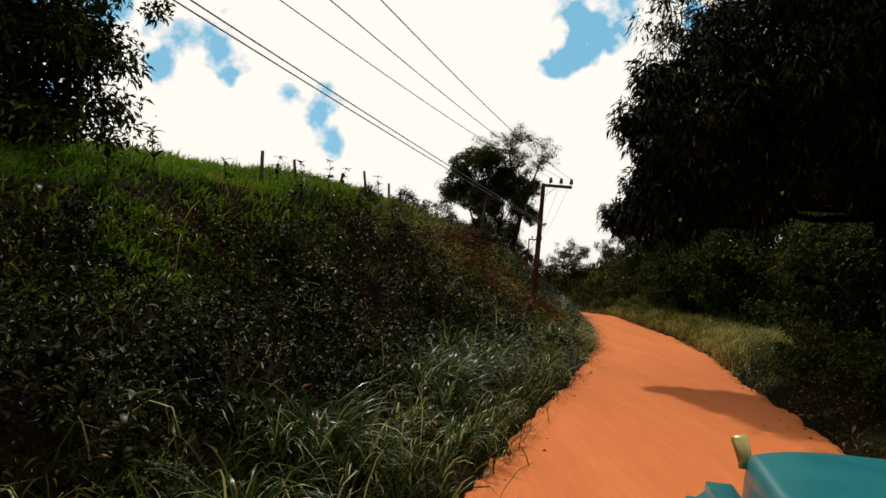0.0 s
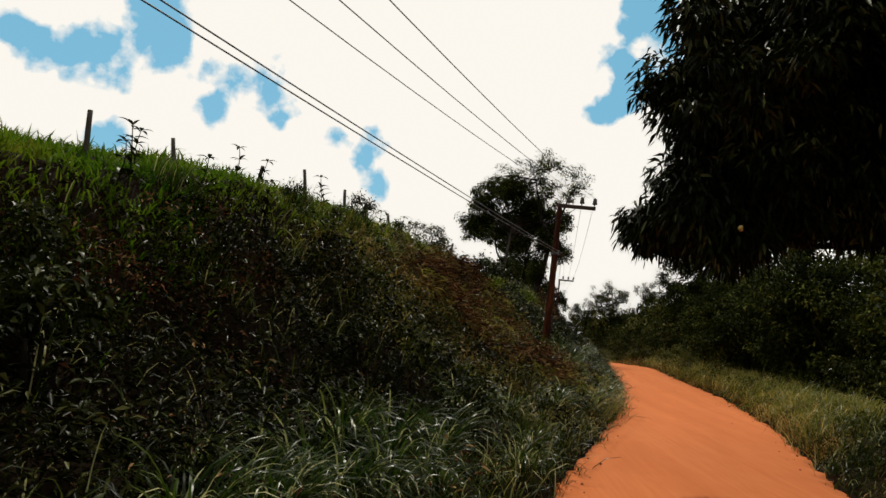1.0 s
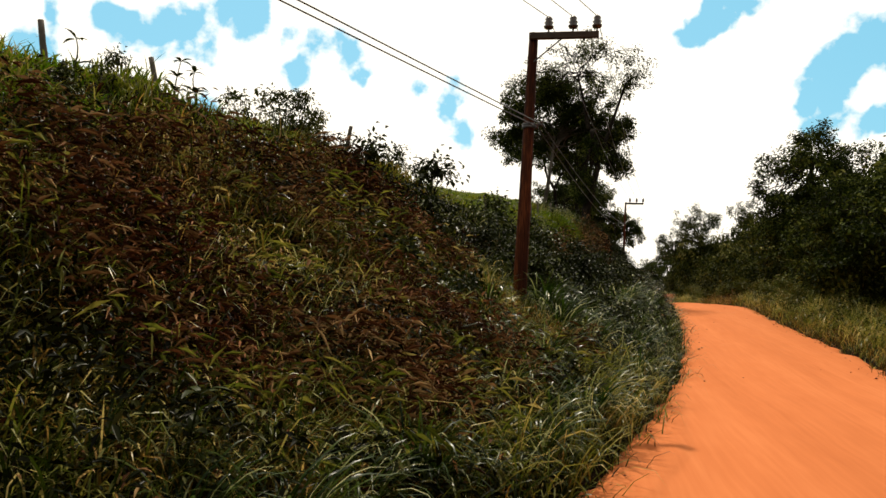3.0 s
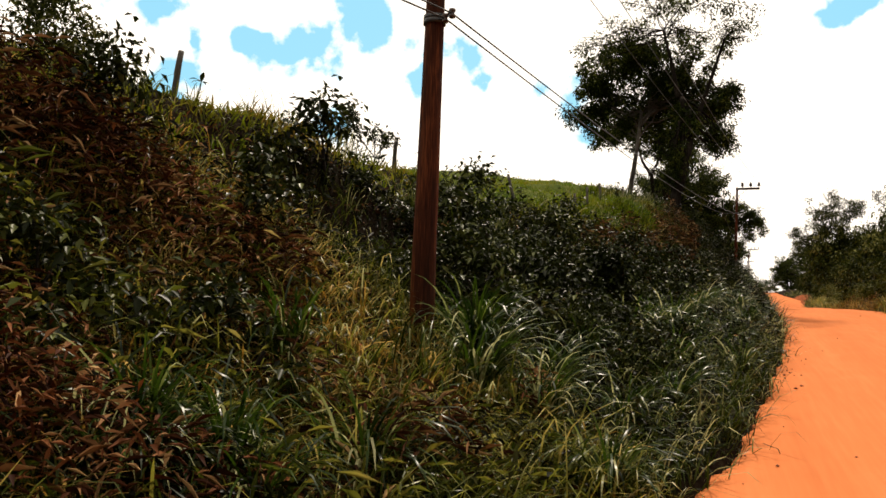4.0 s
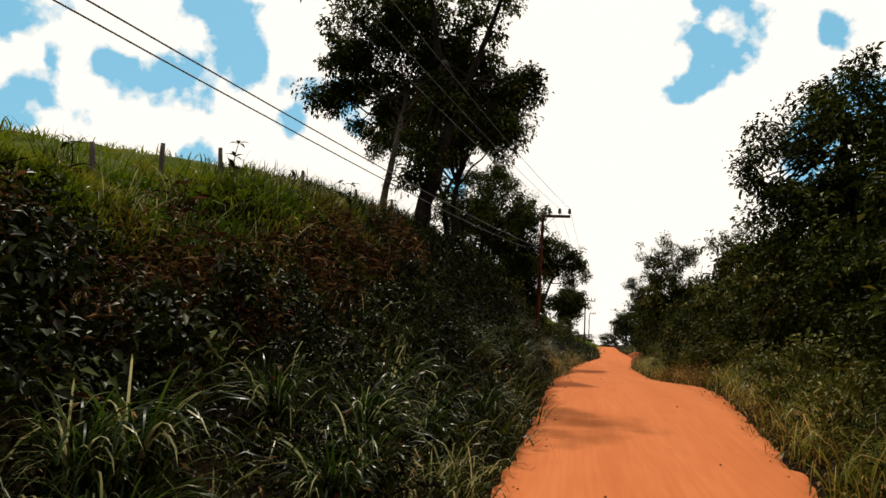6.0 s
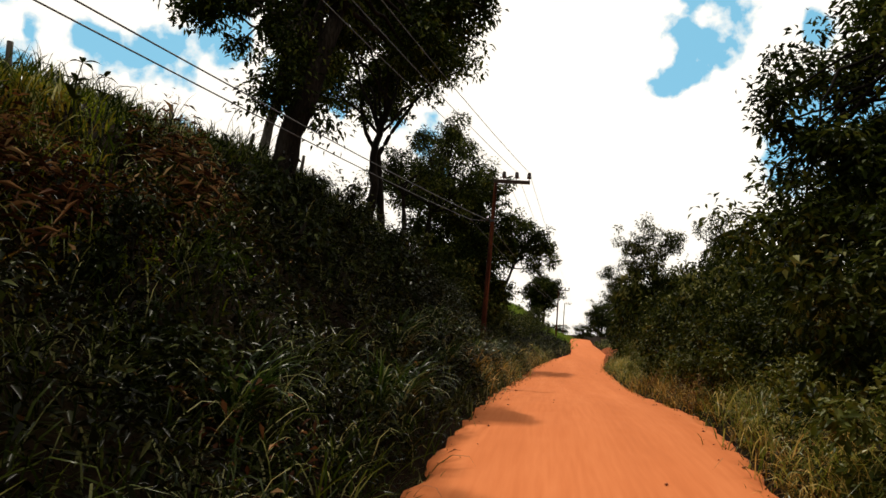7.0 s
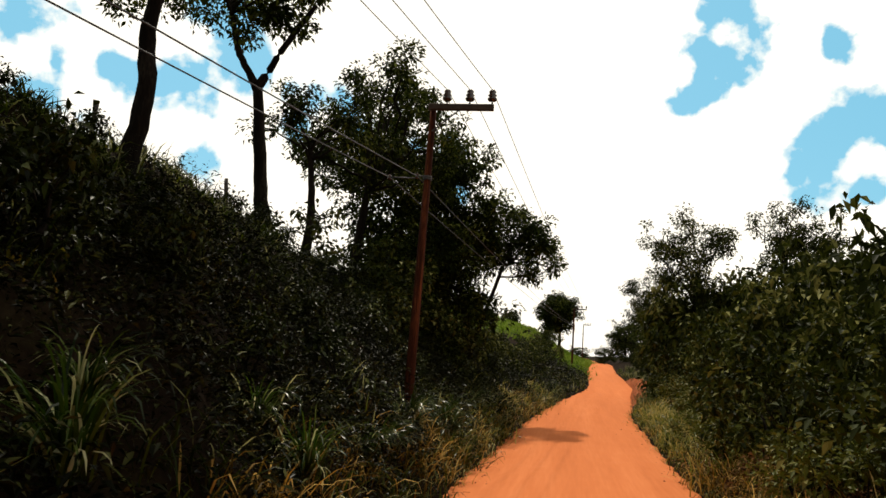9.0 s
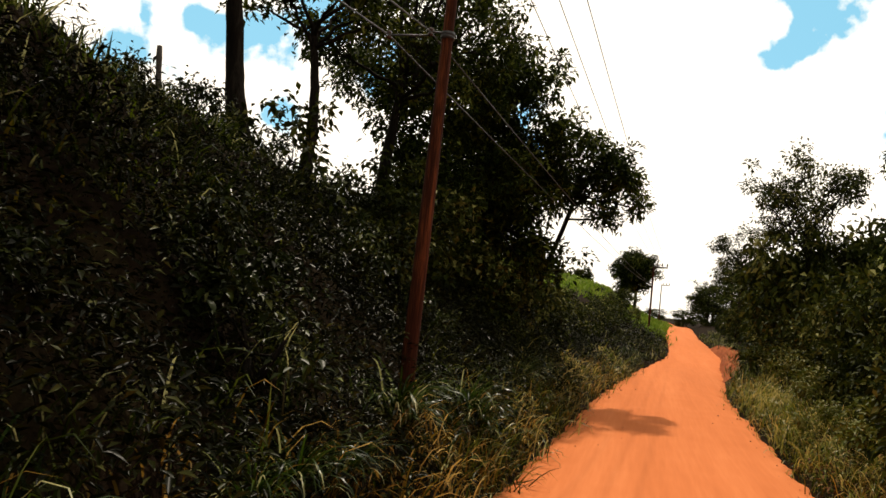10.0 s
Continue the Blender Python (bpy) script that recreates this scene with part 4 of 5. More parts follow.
# ---- bushes of the thicket ----
def build_bush(name, radii, count, leaf, per, mat, label, group):
    return build_tree(name, (0, 0, -400), [([(0, 0, 0), (0.05, 0, radii[2] * 0.5)], 0.05, 0.03), ([(0.1, 0.05, 0), (0.35 * radii[0], 0.2, radii[2] * 0.7)], 0.04, 0.02), ([(-0.1, 0, 0), (-0.35 * radii[0], -0.2, radii[2] * 0.7)], 0.04, 0.02)],
                      [((0, 0, radii[2] * 0.85), radii, count, 0.5)], leaf, rng, M_BARK, mat, label, "bush", group, per=per, cluster=0.42, thick=2.0, limbs=False)


for x, y, size in ((-0.5, 46.6, 1.0), (0.7, 46.9, 0.7), (-1.9, 47.6, 0.75)):
    build_tree("crest_shrub", at(x, y, 0.15), [([(0, 0, 0), (0.1 * size, 0, 0.7 * size)], 0.03, 0.018), ([(0.05, 0, 0), (-0.3 * size, 0.1, 0.8 * size)], 0.025, 0.015), ([(0, 0, 0), (0.45 * size, 0.1, 0.7 * size)], 0.025, 0.015)],
               [((0, 0, 1.15 * size), (1.1 * size, 1.0 * size, 0.65 * size), int(44 * size), 0.5)], 0.10, rng, M_BARK, M_SHRUB, "thin airy shrub with small leaves on the crest", "shrub", "airy shrubs on the crest", per=14, cluster=0.26, thick=1.8)
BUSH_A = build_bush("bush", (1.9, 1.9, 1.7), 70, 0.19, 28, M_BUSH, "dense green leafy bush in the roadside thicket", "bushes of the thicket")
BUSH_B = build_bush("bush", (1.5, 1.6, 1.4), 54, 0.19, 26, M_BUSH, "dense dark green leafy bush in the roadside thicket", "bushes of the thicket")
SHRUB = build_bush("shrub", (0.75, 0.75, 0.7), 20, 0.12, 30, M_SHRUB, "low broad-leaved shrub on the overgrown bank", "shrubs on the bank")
brng = np.random.default_rng(21)
M_YBUSH = material("yellow_bush_leaf", [(0.03, 0.04, 0.004), (0.07, 0.08, 0.008), (0.13, 0.11, 0.02)], 0.5, 0.5, 0.08, islands=0.5, thin=0.2)
BUSH_C = build_bush("yellow_bush", (0.9, 0.9, 0.75), 34, 0.13, 34, M_YBUSH, "low yellow-green leafy bush beside the road", "low bushes at the road edge")
first = {}


def plant(thing, x, y, size, tall=1.0, sink=0.1):
    """The first one is moved to its place, the others are copies."""
    m = pose(*at(x, y, sink), 0, 0, brng.uniform(0, 360)) @ Matrix.Diagonal((size, size, size * tall, 1))
    if thing.name not in first:
        first[thing.name] = (x, y)
        thing.matrix_basis = m
        return thing
    return copy_thing(thing, pose(*at(x, y, sink), 0, 0, brng.uniform(0, 360)) @ Matrix.Diagonal((size / thing.scale[0], size / thing.scale[1], size * tall / thing.scale[2], 1)))


for k, y in enumerate(np.arange(64, 172, 2.6)):
    y = float(y + brng.normal() * 0.5)
    e = float(right_edge(y))
    plant(BUSH_B if k % 2 else BUSH_A, e + (2.6 if y < 76 else 1.9 if y < 94 else 2.9) + brng.random() * 0.7, y, 0.85 + 0.3 * brng.random())
    plant(BUSH_A if k % 2 else BUSH_B, e + 5.0 + brng.random(), y + 1.2, 1.3 + 0.3 * brng.random(), 1.25)
for k, y in enumerate(np.arange(72, 170, 5)):
    e = float(right_edge(float(y)))
    plant(BUSH_A, e + 8.0 + brng.random(), float(y), 2.0, 1.35)
for y in np.arange(103, 130, 3.4):
    e = float(right_edge(float(y)))
    plant(BUSH_A, e + 3.9 + brng.random(), float(y), 1.3, 1.2)
    plant(BUSH_B, e + 6.0 + brng.random(), float(y) + 1.5, 1.8, 1.3)
for x, y in ((22.0, 116.5), (23.6, 117.5), (25.4, 116.0), (22.6, 121.0)):
    plant(BUSH_A, x, y, 1.9, 1.25)
for y in np.arange(6, 25, 1.3):
    plant(BUSH_B, float(right_edge(float(y))) + 1.2 + 0.9 * brng.random(), float(y), float(brng.uniform(0.5, 0.75)), 0.95)
for y in np.arange(30, 64, 3.2):
    plant(BUSH_B, float(right_edge(float(y))) + 4.6 + brng.random(), float(y), 0.95, 1.0)
for y in np.arange(20, 68, 2.3):
    plant(BUSH_A, float(right_edge(float(y))) + 7.4 + brng.random(), float(y), 1.15, 1.3, 0.15)
for y in np.arange(6, 30, 3.0):
    plant(BUSH_B, float(right_edge(float(y))) + 5.5 + brng.random(), float(y), 1.2, 1.1)
for y in (61.5, 67.0, 72.5, 79.0, 83.5, 86.0, 89.5, 92.5, 96.0, 99.5, 104, 109, 117):
    plant(BUSH_C, float(right_edge(y)) + (0.9 if y < 100 else 1.6) + 0.4 * brng.random(), y, float(brng.uniform(0.7, 1.2)))
# shrubs scattered over the cut
for y in (25.2, 26.4, 27.3, 28.9, 29.6, 31.2, 32.6):
    plant(SHRUB, float(left_edge(y) - np.interp(y, *T_U1)) + 0.5 - 0.9 * brng.random(), y, float(brng.uniform(0.35, 0.6)), 1.2, 0.1)
for y in np.arange(40.5, 47.5, 1.0):
    plant(SHRUB, float(left_edge(float(y))) - 3.8 - 3.0 * brng.random(), float(y), float(brng.uniform(1.0, 1.5)), 0.9, 0.3)
for y in np.arange(76, 106, 1.5):
    plant(SHRUB, float(left_edge(float(y)) - np.interp(float(y), *T_U1)) + 0.6 - 1.8 * brng.random(), float(y), float(brng.uniform(0.4, 0.75) if y < 90 else brng.uniform(0.5, 1.0)), 1.0, 0.2)
for y in np.arange(42, 55, 0.5):
    plant(SHRUB, float(left_edge(float(y))) - 2.6 - 3.9 * brng.random(), float(y), float(brng.uniform(0.8, 1.4)), 0.9, 0.25)
for _ in range(95):
    y = float(brng.uniform(2, 118))
    u = float(brng.uniform(1.8, min(4.2 if 46 < y < 68 else 7.2, float(np.interp(y, *T_U1)) - 1.1)))
    if math.hypot(float(left_edge(y)) - u - 5.6, y - 38.4) < 2.0:
        continue
    plant(SHRUB, float(left_edge(y)) - u, y, float(brng.uniform(0.55, 1.25)), float(brng.uniform(0.8, 1.2)))
for x, y, s in ((-0.3, 38.3, 0.5), (0.1, 37.8, 0.4), (-1.2, 38.4, 0.55), (7.6, 96, 1.1), (8.4, 101, 1.1), (8.0, 93, 0.8), (9.4, 104, 1.0), (7.6, 79.4, 0.4),
                (6.4, 91.5, 1.1), (6.8, 96.5, 1.3), (7.2, 100, 1.4), (8.4, 106.5, 1.2), (7.4, 104, 1.6), (9.2, 112, 1.1), (8.4, 115, 1.0), (10.2, 118, 0.9), (8.3, 110, 1.7), (10.6, 121.5, 0.8), (11.7, 126, 0.75), (9.2, 124, 0.9)):
    plant(BUSH_B, x, y, s, 1.0, 0.5 * s)
for x, y, s in ((10.9, 133, 0.8), (11.4, 140, 0.9), (10.6, 146, 1.0), (12.2, 152, 0.8), (11.2, 158, 1.1)):
    plant(BUSH_A, x, y, s, 0.9, 0.4)


# ---- weeds and grass ----
def stuff(name, v_f, mat, label, category):
    return tagged(new(name, mesh_of(name, *v_f, mat)), label, category, kind="stuff")


def weeds(seed, n, y0, y1, u0, u1, leaf, height, mat, name, label, patch=-0.5, right=False, slim=2.6):
    """Leaves over the bank in mounds and hollows; patch: how far they keep to patches."""
    r = np.random.default_rng(seed)
    y = r.uniform(y0, y1, n)
    u = u0 + (u1 - u0) * r.random(n)
    x = right_edge(y) + u if right else left_edge(y) - u
    keep = lumps(x + seed, y, 1.1) + 0.7 * lumps(x, y + seed, 3.1) + 0.5 * r.normal(size=n) > patch
    # the upper slope is left to the grass
    thin_out = (u - np.interp(y, *T_U1)) / 1.2 + 0.9 + 1.2 * lumps(x, y, 2.0)
    keep &= (r.random(n) > thin_out) | right | (y > 66)
    keep &= (u < np.interp(y, *T_U1) - 0.9 + 0.7 * lumps(x, y, 1.5)) | right
    # trodden ground about the pole
    keep &= np.hypot(x - 5.5, (y - 38.6) * 0.7) > 1.3
    x, y, u = x[keep], y[keep], u[keep]
    m = len(x)
    mound = np.clip(0.5 + 0.75 * lumps(x, y + 3 * seed, 1.25), 0.08, 1.2)
    z = ground_z(x, y) + height * mound * np.minimum(1, u / 0.8 + 0.2) * r.random(m) ** 0.55
    way = r.normal(size=(m, 3)) * [1, 1, 0.5] + [-0.35 if right else 0.35, -0.1, 0.1]
    ln = leaf * (0.35 + 1.25 * r.random(m) ** 2)
    return stuff(name, leaves(np.stack([x, y, z], -1), way, ln, ln / (slim + 1.6 * r.random(m)), r, 0.2, 0.25), mat, label, "weeds")


weeds(31, 95000, 24, 60, 0.1, 7.5, 0.125, 1.05, M_WEED, "bank_weeds", "green broad-leaved weeds covering the road bank, darkened to stand for shade")
weeds(39, 90000, -2, 26, 2.3, 7.6, 0.135, 1.3, M_WEED, "bank_weeds", "green broad-leaved weeds covering the road bank, darkened to stand for shade", -0.35)
weeds(32, 150000, 60, 118, 0.1, 7.0, 0.12, 1.15, M_WEED, "bank_weeds", "green broad-leaved weeds covering the road bank, darkened to stand for shade", -1.7)
weeds(34, 40000, 0, 70, 0.3, 8.0, 0.12, 0.95, M_DRY, "dry_weeds", "dry reddish-brown leaves and stalks among the weeds", 0.55)
weeds(48, 9000, 13, 26, 5.6, 7.2, 0.12, 0.7, M_RUST, "rusty_weeds", "rust-brown withered leaves under the crest of the cut", 0.0, slim=4)
weeds(37, 32000, 28, 38.5, 1.0, 6.5, 0.22, 1.15, M_DRY, "dry_weeds", "dry reddish-brown leaves and stalks among the weeds", -0.2, slim=10)
weeds(40, 8000, 28, 38.5, 0.6, 5.5, 0.25, 1.15, M_TALLGRASS, "reedy_weeds", "long narrow green and tan leaves among the weeds", -0.1, slim=12)
weeds(45, 48000, 28, 39.5, 1.4, 7.0, 0.12, 1.1, M_RUST, "rusty_weeds", "rust-brown withered leaves matted over the weeds", -0.1, slim=4)
weeds(46, 24000, 54, 68, 3.6, 6.2, 0.12, 1.0, M_RUST, "rusty_weeds", "rust-brown withered leaves matted over the weeds", -0.1, slim=4)
weeds(38, 17000, 52, 69, 3.2, 5.6, 0.24, 1.0, M_DRY, "dry_weeds", "dry reddish-brown leaves and stalks among the weeds", 0.0, slim=8)
weeds(47, 60000, 79, 105, 0.5, 6.5, 0.10, 1.15, M_WEED, "bank_weeds", "green broad-leaved weeds covering the road bank, darkened to stand for shade", -1.7)
weeds(42, 26000, 116, 150, 0.2, 9.0, 0.2, 0.9, M_WEED, "bank_weeds", "green broad-leaved weeds covering the road bank, darkened to stand for shade", -3)
# Low layer added over the soil as dark fill where shade should lie.
weeds(41, 75000, -2, 116, 0.5, 7.5, 0.12, 0.3, M_WEED, "ground_creepers", "low creeping weeds close to the soil, added as dark fill for shade", -3)
weeds(35, 45000, -4, 100, 0.05, 2.6, 0.10, 0.6, M_BUSH, "right_verge_weeds", "leafy green weeds along the road edge", -0.6, True)
weeds(43, 26000, 44, 80, 0.3, 3.6, 0.12, 1.3, M_BUSH, "right_verge_weeds", "leafy green weeds along the road edge", -0.2, True)
weeds(44, 12000, 79, 97, 0.1, 2.6, 0.12, 0.9, M_DRY, "right_verge_litter", "dry brown leaves along the road edge", -0.3, True)
weeds(36, 26000, -4, 100, 0.0, 1.6, 0.11, 0.5, M_DRY, "right_verge_litter", "dry brown leaves along the road edge", 0.1, True)


def tussocks(seed, count, per, xs, ys, length, mat, name, label, spread=0.12, lean=0.55, bend=0.7, width=0.014, parts=4):
    r = np.random.default_rng(seed)
    x0, y0 = np.repeat(xs, per), np.repeat(ys, per)
    n = len(x0)
    big = np.repeat(0.6 + 0.7 * r.random(len(xs)), per)
    x, y = x0 + r.normal(size=n) * spread * big, y0 + r.normal(size=n) * spread * big
    a = r.uniform(0, 2 * np.pi, n)
    le = lean * r.random(n)
    way = np.stack([np.cos(a) * le + 0.10, np.sin(a) * le - 0.03, np.ones(n)], -1)
    ln = length * big * (0.45 + 0.75 * r.random(n))
    base = np.stack([x, y, ground_z(x, y) - 0.03], -1)
    return stuff(name, blades(base, way, ln, width * (0.7 + 0.6 * r.random(n)), r, bend * (0.3 + 0.9 * r.random(n)), parts), mat, label, "grass")


grng = np.random.default_rng(41)
ys = np.where(grng.random(950) < 0.84, grng.uniform(-2, 66, 950), grng.uniform(66, 125, 950))
tussocks(42, 950, 17, left_edge(ys) - 0.1 - np.where(ys < 66, 2.8, 1.5) * grng.random(950) ** 1.4, ys, 0.85, M_GRASS, "verge_grass", "long arching green and dry grass on the road verge", spread=0.2, lean=0.8, bend=0.95, width=0.024)
ys = grng.uniform(0, 76, 1500)
tussocks(57, 1500, 6, left_edge(ys) - 0.8 - 6.0 * grng.random(1500), ys, 0.85, M_GRASS, "bank_strands", "pale arching grass strands among the bank weeds", spread=0.3, lean=1.1, bend=1.0, width=0.02)
ys = grng.uniform(20, 70, 480)
tussocks(43, 480, 24, left_edge(ys) - 2.0 - 6.0 * grng.random(480), ys, 0.7, M_GRASS, "bank_grass", "scattered tufts of long grass among the bank weeds")
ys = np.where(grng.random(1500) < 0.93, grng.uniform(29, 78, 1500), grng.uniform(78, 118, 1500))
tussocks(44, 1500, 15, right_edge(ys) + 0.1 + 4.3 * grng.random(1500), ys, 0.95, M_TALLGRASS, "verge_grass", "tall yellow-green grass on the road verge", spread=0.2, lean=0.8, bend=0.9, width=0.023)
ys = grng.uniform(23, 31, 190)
# The darker blade colour is used here to stand for shade on the verge.
tussocks(59, 190, 15, right_edge(ys) + 0.1 + 4.3 * grng.random(190), ys, 0.7, M_GRASS, "verge_grass", "tall green grass on the road verge, darker blades standing for shade", spread=0.2, lean=0.8, bend=0.9, width=0.023)
ys = grng.uniform(27, 74, 900)
tussocks(60, 900, 10, right_edge(ys) + 0.05 + 1.1 * grng.random(900) ** 1.5, ys, 0.45, M_STRAW, "dry_verge_grass", "reddish dry grass at the foot of the verge", spread=0.2, lean=1.0, bend=0.9, width=0.02)
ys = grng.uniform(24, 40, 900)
# Pale blades added here as sunlit strands; the light is in their colour.
tussocks(61, 900, 8, left_edge(ys) - 0.5 - 4.6 * grng.random(900), ys, 0.7, M_TALLGRASS, "bank_strands", "arching grass strands on the bank, pale to stand for sunlight", spread=0.3, lean=1.2, bend=1.1, width=0.02)
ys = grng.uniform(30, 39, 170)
# Bright blade colour again standing for sun on this stretch.
tussocks(62, 170, 13, left_edge(ys) - 0.1 - 2.0 * grng.random(170) ** 1.3, ys, 1.0, M_TALLGRASS, "verge_grass", "tall arching grass on the road verge, bright to stand for sunlight", spread=0.2, lean=0.8, bend=1.0, width=0.024)
ys = grng.uniform(91, 112, 240)
tussocks(63, 240, 13, right_edge(ys) + 0.1 + 1.5 * grng.random(240), ys, 0.75, M_TALLGRASS, "verge_grass", "golden-green grass in front of the thicket", spread=0.2, lean=0.8, bend=0.9, width=0.024)
ys = grng.uniform(90, 170, 450)
tussocks(45, 450, 14, np.where(grng.random(450) < 0.5, right_edge(ys) + 0.1 + 1.6 * grng.random(450), left_edge(ys) - 0.1 - 3 * grng.random(450)), ys, 0.7, M_GRASS, "far_verge_grass", "grass along the far road verges", width=0.03, parts=3)
ys = np.where(grng.random(4200) < 0.85, grng.uniform(27, 68, 4200), grng.uniform(68, 125, 4200))
tussocks(46, 4200, 10, left_edge(ys) - np.interp(ys, *T_U1) + np.where(ys < 53, 0.5, 2.4) - 20 * grng.random(4200) ** 1.6, ys, 0.32, M_PASTURE, "pasture_grass", "sunlit yellow-green pasture grass on the hill", spread=0.35, width=0.035, bend=0.8, lean=0.9, parts=3)
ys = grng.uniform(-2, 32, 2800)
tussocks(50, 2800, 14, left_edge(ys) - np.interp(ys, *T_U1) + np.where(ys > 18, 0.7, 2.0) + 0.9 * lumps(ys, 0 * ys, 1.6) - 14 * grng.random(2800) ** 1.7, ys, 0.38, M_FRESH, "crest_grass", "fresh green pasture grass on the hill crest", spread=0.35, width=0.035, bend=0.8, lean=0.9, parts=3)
ys = grng.uniform(53, 66, 950)
tussocks(48, 950, 13, left_edge(ys) - 5.0 - 3.2 * grng.random(950), ys, 0.36, M_PASTURE, "slope_grass", "yellow-green grass on the upper slope", spread=0.35, width=0.03, bend=0.8, lean=0.9, parts=3)
ys = np.where(grng.random(1700) < 0.7, grng.uniform(24, 34, 1700), grng.uniform(34, 41, 1700))
tussocks(49, 1700, 12, left_edge(ys) - 1.0 - 7.0 * grng.random(1700), ys, 0.5, M_TALLGRASS, "slope_grass", "golden-green grass on the cut slope", spread=0.22, width=0.02, bend=1.1, lean=1.2, parts=4)
ys = grng.uniform(27, 39, 2500)
tussocks(58, 2500, 8, left_edge(ys) - 0.8 - 6.2 * grng.random(2500) ** 1.2, ys, 0.55, M_STRAW, "dry_slope_grass", "dry reddish and tan grass on the cut slope", spread=0.3, width=0.02, bend=1.1, lean=1.4, parts=4)
ys = grng.uniform(-2, 115, 1500)
tussocks(53, 1500, 9, np.where(grng.random(1500) < 0.5, left_edge(ys) - 0.25 + 0.3 * grng.random(1500), right_edge(ys) + 0.25 - 0.3 * grng.random(1500)), ys, 0.34, M_GRASS, "edge_grass", "short uneven grass creeping over the road edge", spread=0.14, lean=1.1, bend=0.9, width=0.016)
ys = grng.uniform(64, 122, 1900)
tussocks(52, 1900, 12, left_edge(ys) - np.interp(ys, *T_U1) + 2.2 - 5.0 * grng.random(1900), ys, 0.55, M_GRASS, "crest_grass", "rough dark grass along the bank crest", spread=0.3, width=0.028, bend=0.9, lean=0.9, parts=3)
ys = grng.uniform(78, 116, 260)
tussocks(54, 260, 12, left_edge(ys) - 0.05 - 1.2 * grng.random(260) ** 1.3, ys, 0.75, M_STRAW, "dry_verge_grass", "dry brown and golden grass on the road verge", spread=0.2, lean=0.9, bend=1.0, width=0.026)
ys = np.where(grng.random(460) < 0.5, grng.uniform(78, 95, 460), grng.uniform(62, 114, 460))
tussocks(55, 460, 12, right_edge(ys) + 0.05 + 2.0 * grng.random(460) ** 1.2, ys, 0.75, M_STRAW, "dry_verge_grass", "dry brown and golden grass on the road verge", spread=0.2, lean=0.9, bend=1.0, width=0.025)
ys = grng.uniform(90, 116, 150)
tussocks(51, 150, 14, left_edge(ys) - 0.1 - 1.4 * grng.random(150), ys, 0.9, M_TALLGRASS, "far_verge_grass", "tall golden-green grass on the road verge", spread=0.2, lean=0.8, bend=1.0, width=0.028)
ys = grng.uniform(146, 330, 3200)
tussocks(47, 3200, 9, left_edge(ys) - 1.0 - 60 * grng.random(3200) ** 1.6, ys, 0.7, M_LUSH, "far_pasture_grass", "green pasture grass on the distant slope", spread=0.9, width=0.2, bend=0.5, parts=2)


# ---- broad-leaved plants on the bank ----
def leaf_mesh(length, width):
    """One large pointed leaf, folded along its rib and drooping at the tip."""
    k = np.linspace(0, 1, 6)
    w = width * np.sin(np.pi * k ** 0.8) * 0.5
    rib = np.stack([k * length, 0 * k, 0.12 * length * np.sin(np.pi * k * 0.6) - 0.30 * length * k ** 2.4], -1)
    v = np.concatenate([rib + np.stack([0 * k, w, 0.25 * w], -1), rib, rib + np.stack([0 * k, -w, 0.25 * w], -1)])
    f = [(a + i, a + i + 1, a + 7 + i, a + 6 + i) for a in (0, 6) for i in range(5)]
    return mesh_of("leaf", v, f, M_SHRUB)


LEAF = leaf_mesh(0.34, 0.12)


def build_broadleaf(height, whorls, r):
    plant_ob = tagged(new("broadleaf_plant"), "tall weed with large drooping dark green leaves", "plant", "broad-leaved plants on the bank")
    k = np.linspace(0, 1, 6)
    stem = np.stack([0.06 * np.sin(k * 3), 0.05 * np.sin(k * 4 + 1), height * k], -1)
    under(plant_ob, new("stem", mesh_of("stem", *tube(stem, np.linspace(0.018, 0.008, 6), 6), M_SHRUB)))
    for q in np.linspace(0.35, 1.0, whorls):
        turn = r.uniform(0, 360)
        for a in range(5):
            leaf = under(plant_ob, new("leaf", LEAF))
            s = r.uniform(0.6, 1.1) * (1.15 - 0.4 * q)
            leaf.matrix_basis = pose(float(np.interp(q, k, stem[:, 0])), float(np.interp(q, k, stem[:, 1])), float(height * q), 0, r.uniform(-45, 15), turn + 72 * a + r.uniform(-15, 15)) @ Matrix.Diagonal((s, s, s, 1))
    return plant_ob


lrng = np.random.default_rng(71)
BROAD = [build_broadleaf(1.35, 5, lrng), build_broadleaf(0.9, 3, lrng), build_broadleaf(0.6, 2, lrng)]
BROAD_AT = [(-4.0, 19.4, 0), (-1.6, 14.8, 1), (-2.6, 15.5, 1), (-3.2, 17.2, 0), (-2.2, 17.4, 1), (-0.6, 13.4, 2), (-5.2, 22.0, 1), (-4.2, 25.0, 1), (-2.8, 28.5, 2), (-3.4, 21.5, 2), (-1.0, 34.5, 1), (0.6, 36.0, 2)]
BROAD_AT += [(float(left_edge(y) - np.interp(y, *T_U1) - lrng.uniform(-0.8, 0.8)), float(y), int(lrng.integers(1, 3))) for y in np.arange(9, 72, 2.1)]
BROAD_AT += [(float(left_edge(y) - lrng.uniform(1.8, 6.0)), float(y), int(lrng.integers(1, 3))) for y in np.arange(4, 96, 2.6)]
placed = set()
for x, y, kind in BROAD_AT:
    m = pose(x, y, float(ground_z(x, y)) - 0.02, 0, 0, lrng.uniform(0, 360))
    if kind in placed:
        copy_thing(BROAD[kind], m)
    else:
        BROAD[kind].matrix_basis = m
        placed.add(kind)


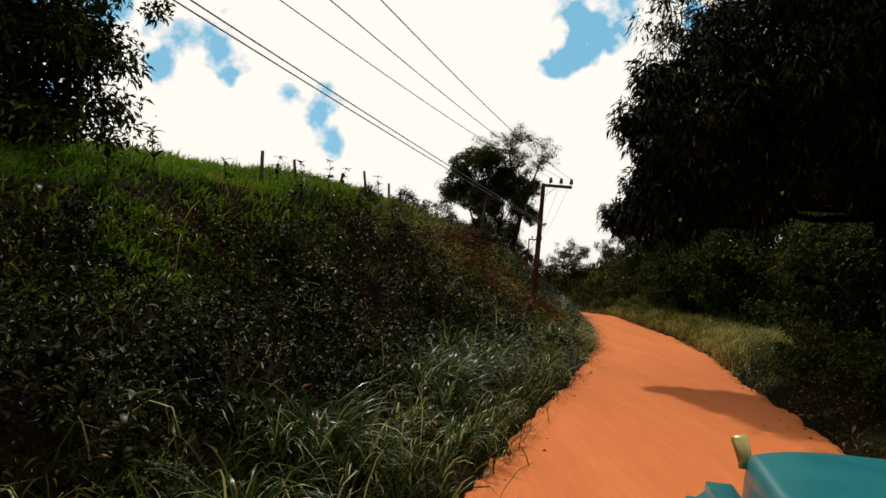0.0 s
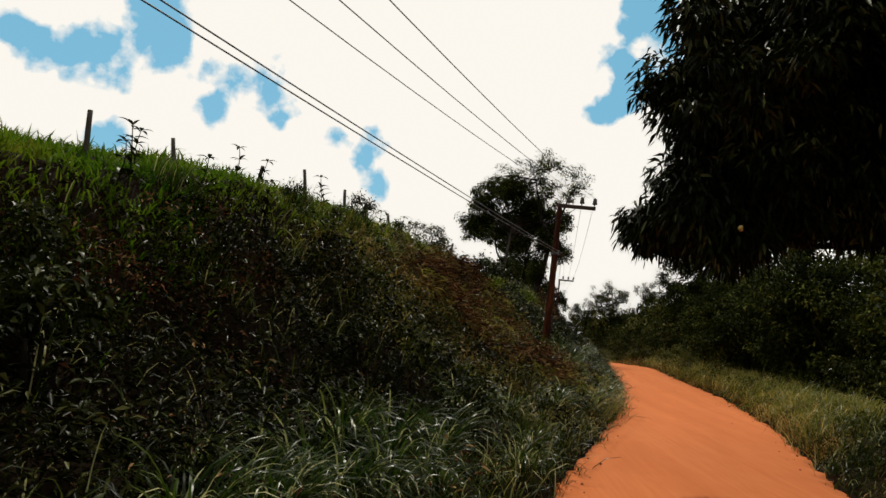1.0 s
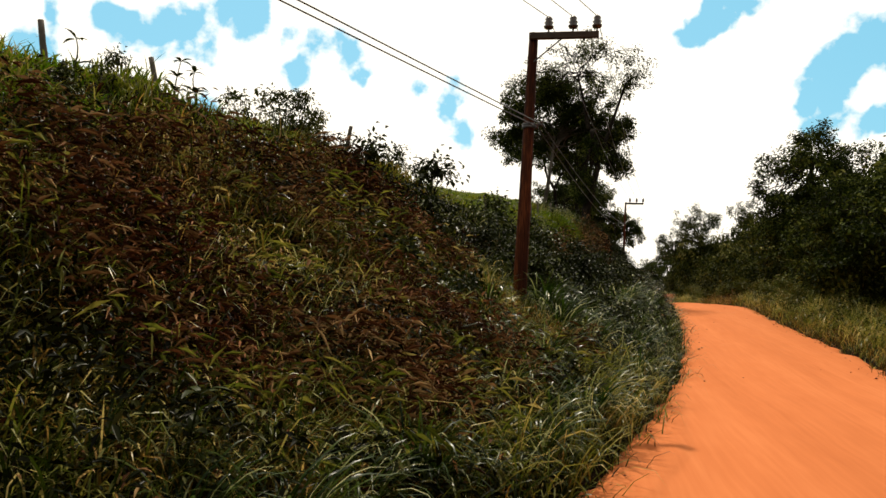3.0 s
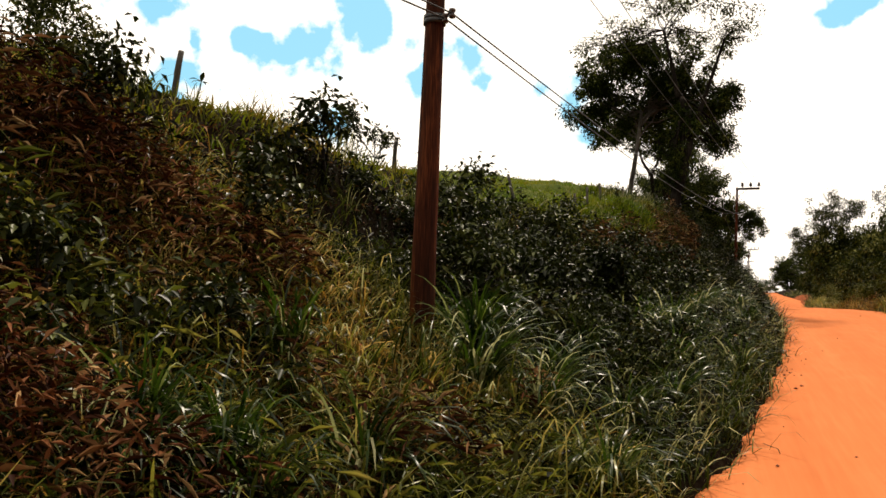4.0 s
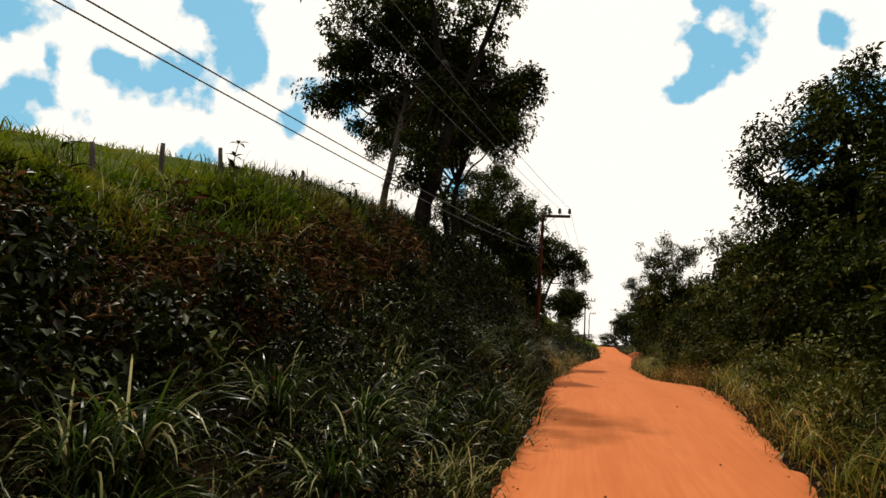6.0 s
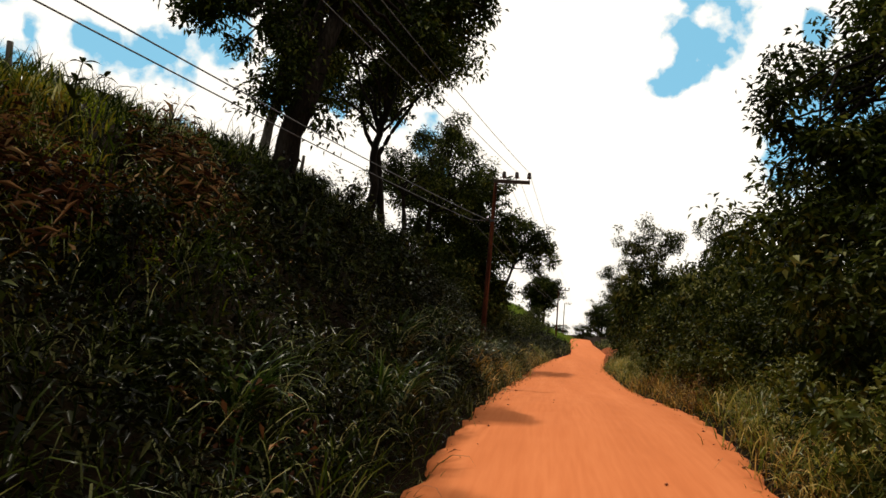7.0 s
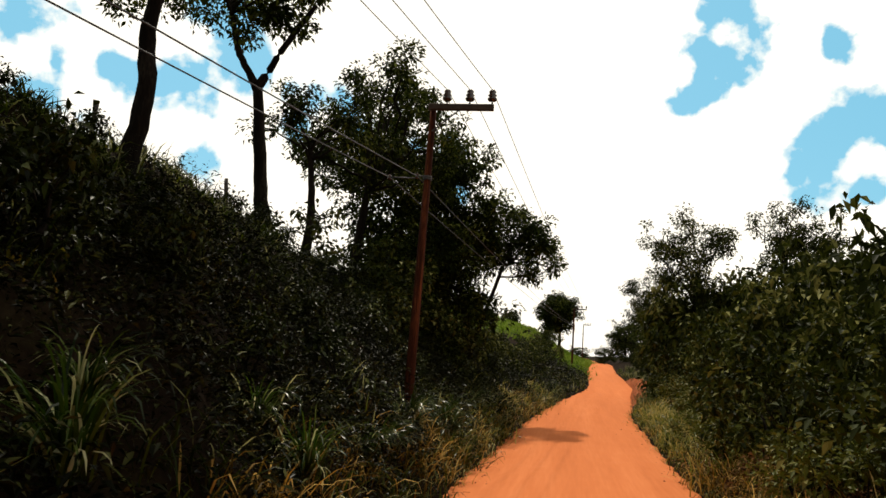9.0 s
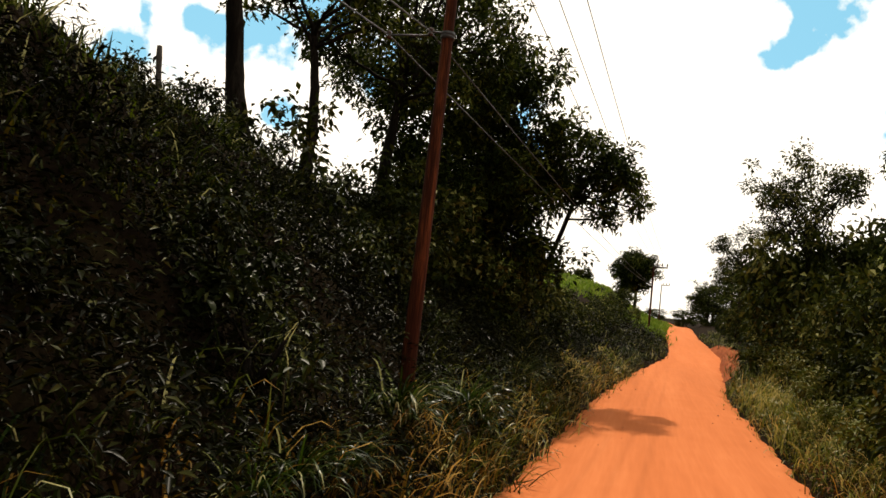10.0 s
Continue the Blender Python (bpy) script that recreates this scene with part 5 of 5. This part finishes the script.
# ---- single grass clumps beside the road ----
def build_clump(r, label):
    clump = tagged(new("grass_clump"), label, "grass clump", "grass clumps on the verge")
    for q in range(6):
        n = 17
        a = r.uniform(0, 2 * np.pi, n) * 0.45 + q * np.pi / 3
        le = 0.42 * r.random(n)
        way = np.stack([np.cos(a) * le + 0.12, np.sin(a) * le - 0.1, np.ones(n)], -1)
        rad = 0.17 * r.random(n)
        base = np.stack([np.cos(a) * rad, np.sin(a) * rad, np.full(n, -0.03)], -1)
        under(clump, new("tuft", mesh_of("tuft", *blades(base, way, 1.3 * (0.4 + 0.7 * r.random(n)), 0.03, r, 0.4 + 0.75 * r.random(n), 7), M_CLUMP, True)))
    return clump


CL = build_clump(np.random.default_rng(51), "tall clump of arching green grass on the verge")
crng = np.random.default_rng(52)
spots = [(0.8, 16.2), (1.3, 17.0), (0.3, 15.2), (0.9, 16.5), (1.7, 18.8), (1.2, 18.0), (-1.7, 8.6), (-1.3, 8.9), (-0.7, 9.3), (2.2, 22), (4.7, 28.2), (4.4, 27.4), (5.2, 29.4), (5.8, 34), (6.1, 33), (6.9, 39.3),
         (5.0, 34.5), (5.3, 35.2), (5.8, 39.9), (5.6, 40.6), (6.8, 42.6), (6.9, 45.3), (7.2, 46.2), (7.6, 47.2), (8.7, 55.8), (8.0, 48.1), (8.4, 49), (8.7, 51.1), (9.9, 54.6), (8.6, 52.6), (9.9, 55.7), (10.2, 58),
         (-0.2, 14.3), (-0.1, 15.8), (0.15, 17.4), (0.7, 18.5), (1.4, 21.1), (2.0, 22.9), (0.4, 18.3), (1.1, 19.3), (-0.9, 16.2), (-0.6, 17.8), (0.5, 19.6), (1.8, 20.2), (10.7, 60.9), (10.8, 67), (10.9, 85.5), (10.6, 88.2), (11.1, 91)]
spots += [(4.84, 34.4), (4.75, 34.9), (5.1, 34.9), (8.4, 52.6), (8.6, 53.1), (9.6, 56.7), (9.4, 59.0), (7.7, 47.9), (7.9, 48.8), (10.9, 68.3), (10.2, 77.0), (10.2, 80.6), (10.9, 83.6)]
spots += [(float(left_edge(y)) - 0.4 - 1.4 * crng.random(), float(y)) for y in np.concatenate([np.arange(4, 62, 2.3), np.arange(64, 104, 3.4)])]
spots += [(float(left_edge(y)) - 1.2 - 2.2 * crng.random(), float(y)) for y in np.arange(31, 43, 2.0)]
for k, (x, y) in enumerate(spots):
    m = pose(x, y, float(ground_z(x, y)), 0, 0, crng.uniform(-60, 60))
    if k == 0:
        CL.matrix_basis = m
    else:
        s = crng.uniform(0.7, 1.2)
        copy_thing(CL, m @ Matrix.Diagonal((s, s, s, 1)))

# ---- stones on the road ----
srng = np.random.default_rng(61)
chunks = []
for _ in range(260):
    y = float(srng.uniform(4, 110))
    side = srng.random()
    w = float(right_edge(y) - left_edge(y))
    c = 0.03 + 0.1 * srng.random() if side < 0.42 else (0.87 + 0.1 * srng.random() if side < 0.84 else 0.15 + 0.7 * srng.random())
    x = float(left_edge(y)) + w * c
    s = 0.015 + 0.03 * srng.random() ** 2
    v = np.array([[1, 0, 0], [0, 1, 0], [-1, 0, 0], [0, -1, 0], [0, 0, 0.8], [0, 0, -0.5]]) * s * (0.7 + 0.6 * srng.random((6, 1)))
    chunks.append((v + [x, y, float(road_top(x, y)) + 0.25 * s + 0.03], np.array([[0, 1, 4], [1, 2, 4], [2, 3, 4], [3, 0, 4], [1, 0, 5], [2, 1, 5], [3, 2, 5], [0, 3, 5]])))
stuff("road_stones", merged(chunks), M_STONE, "small reddish stones and clods on the dirt road", "stones")
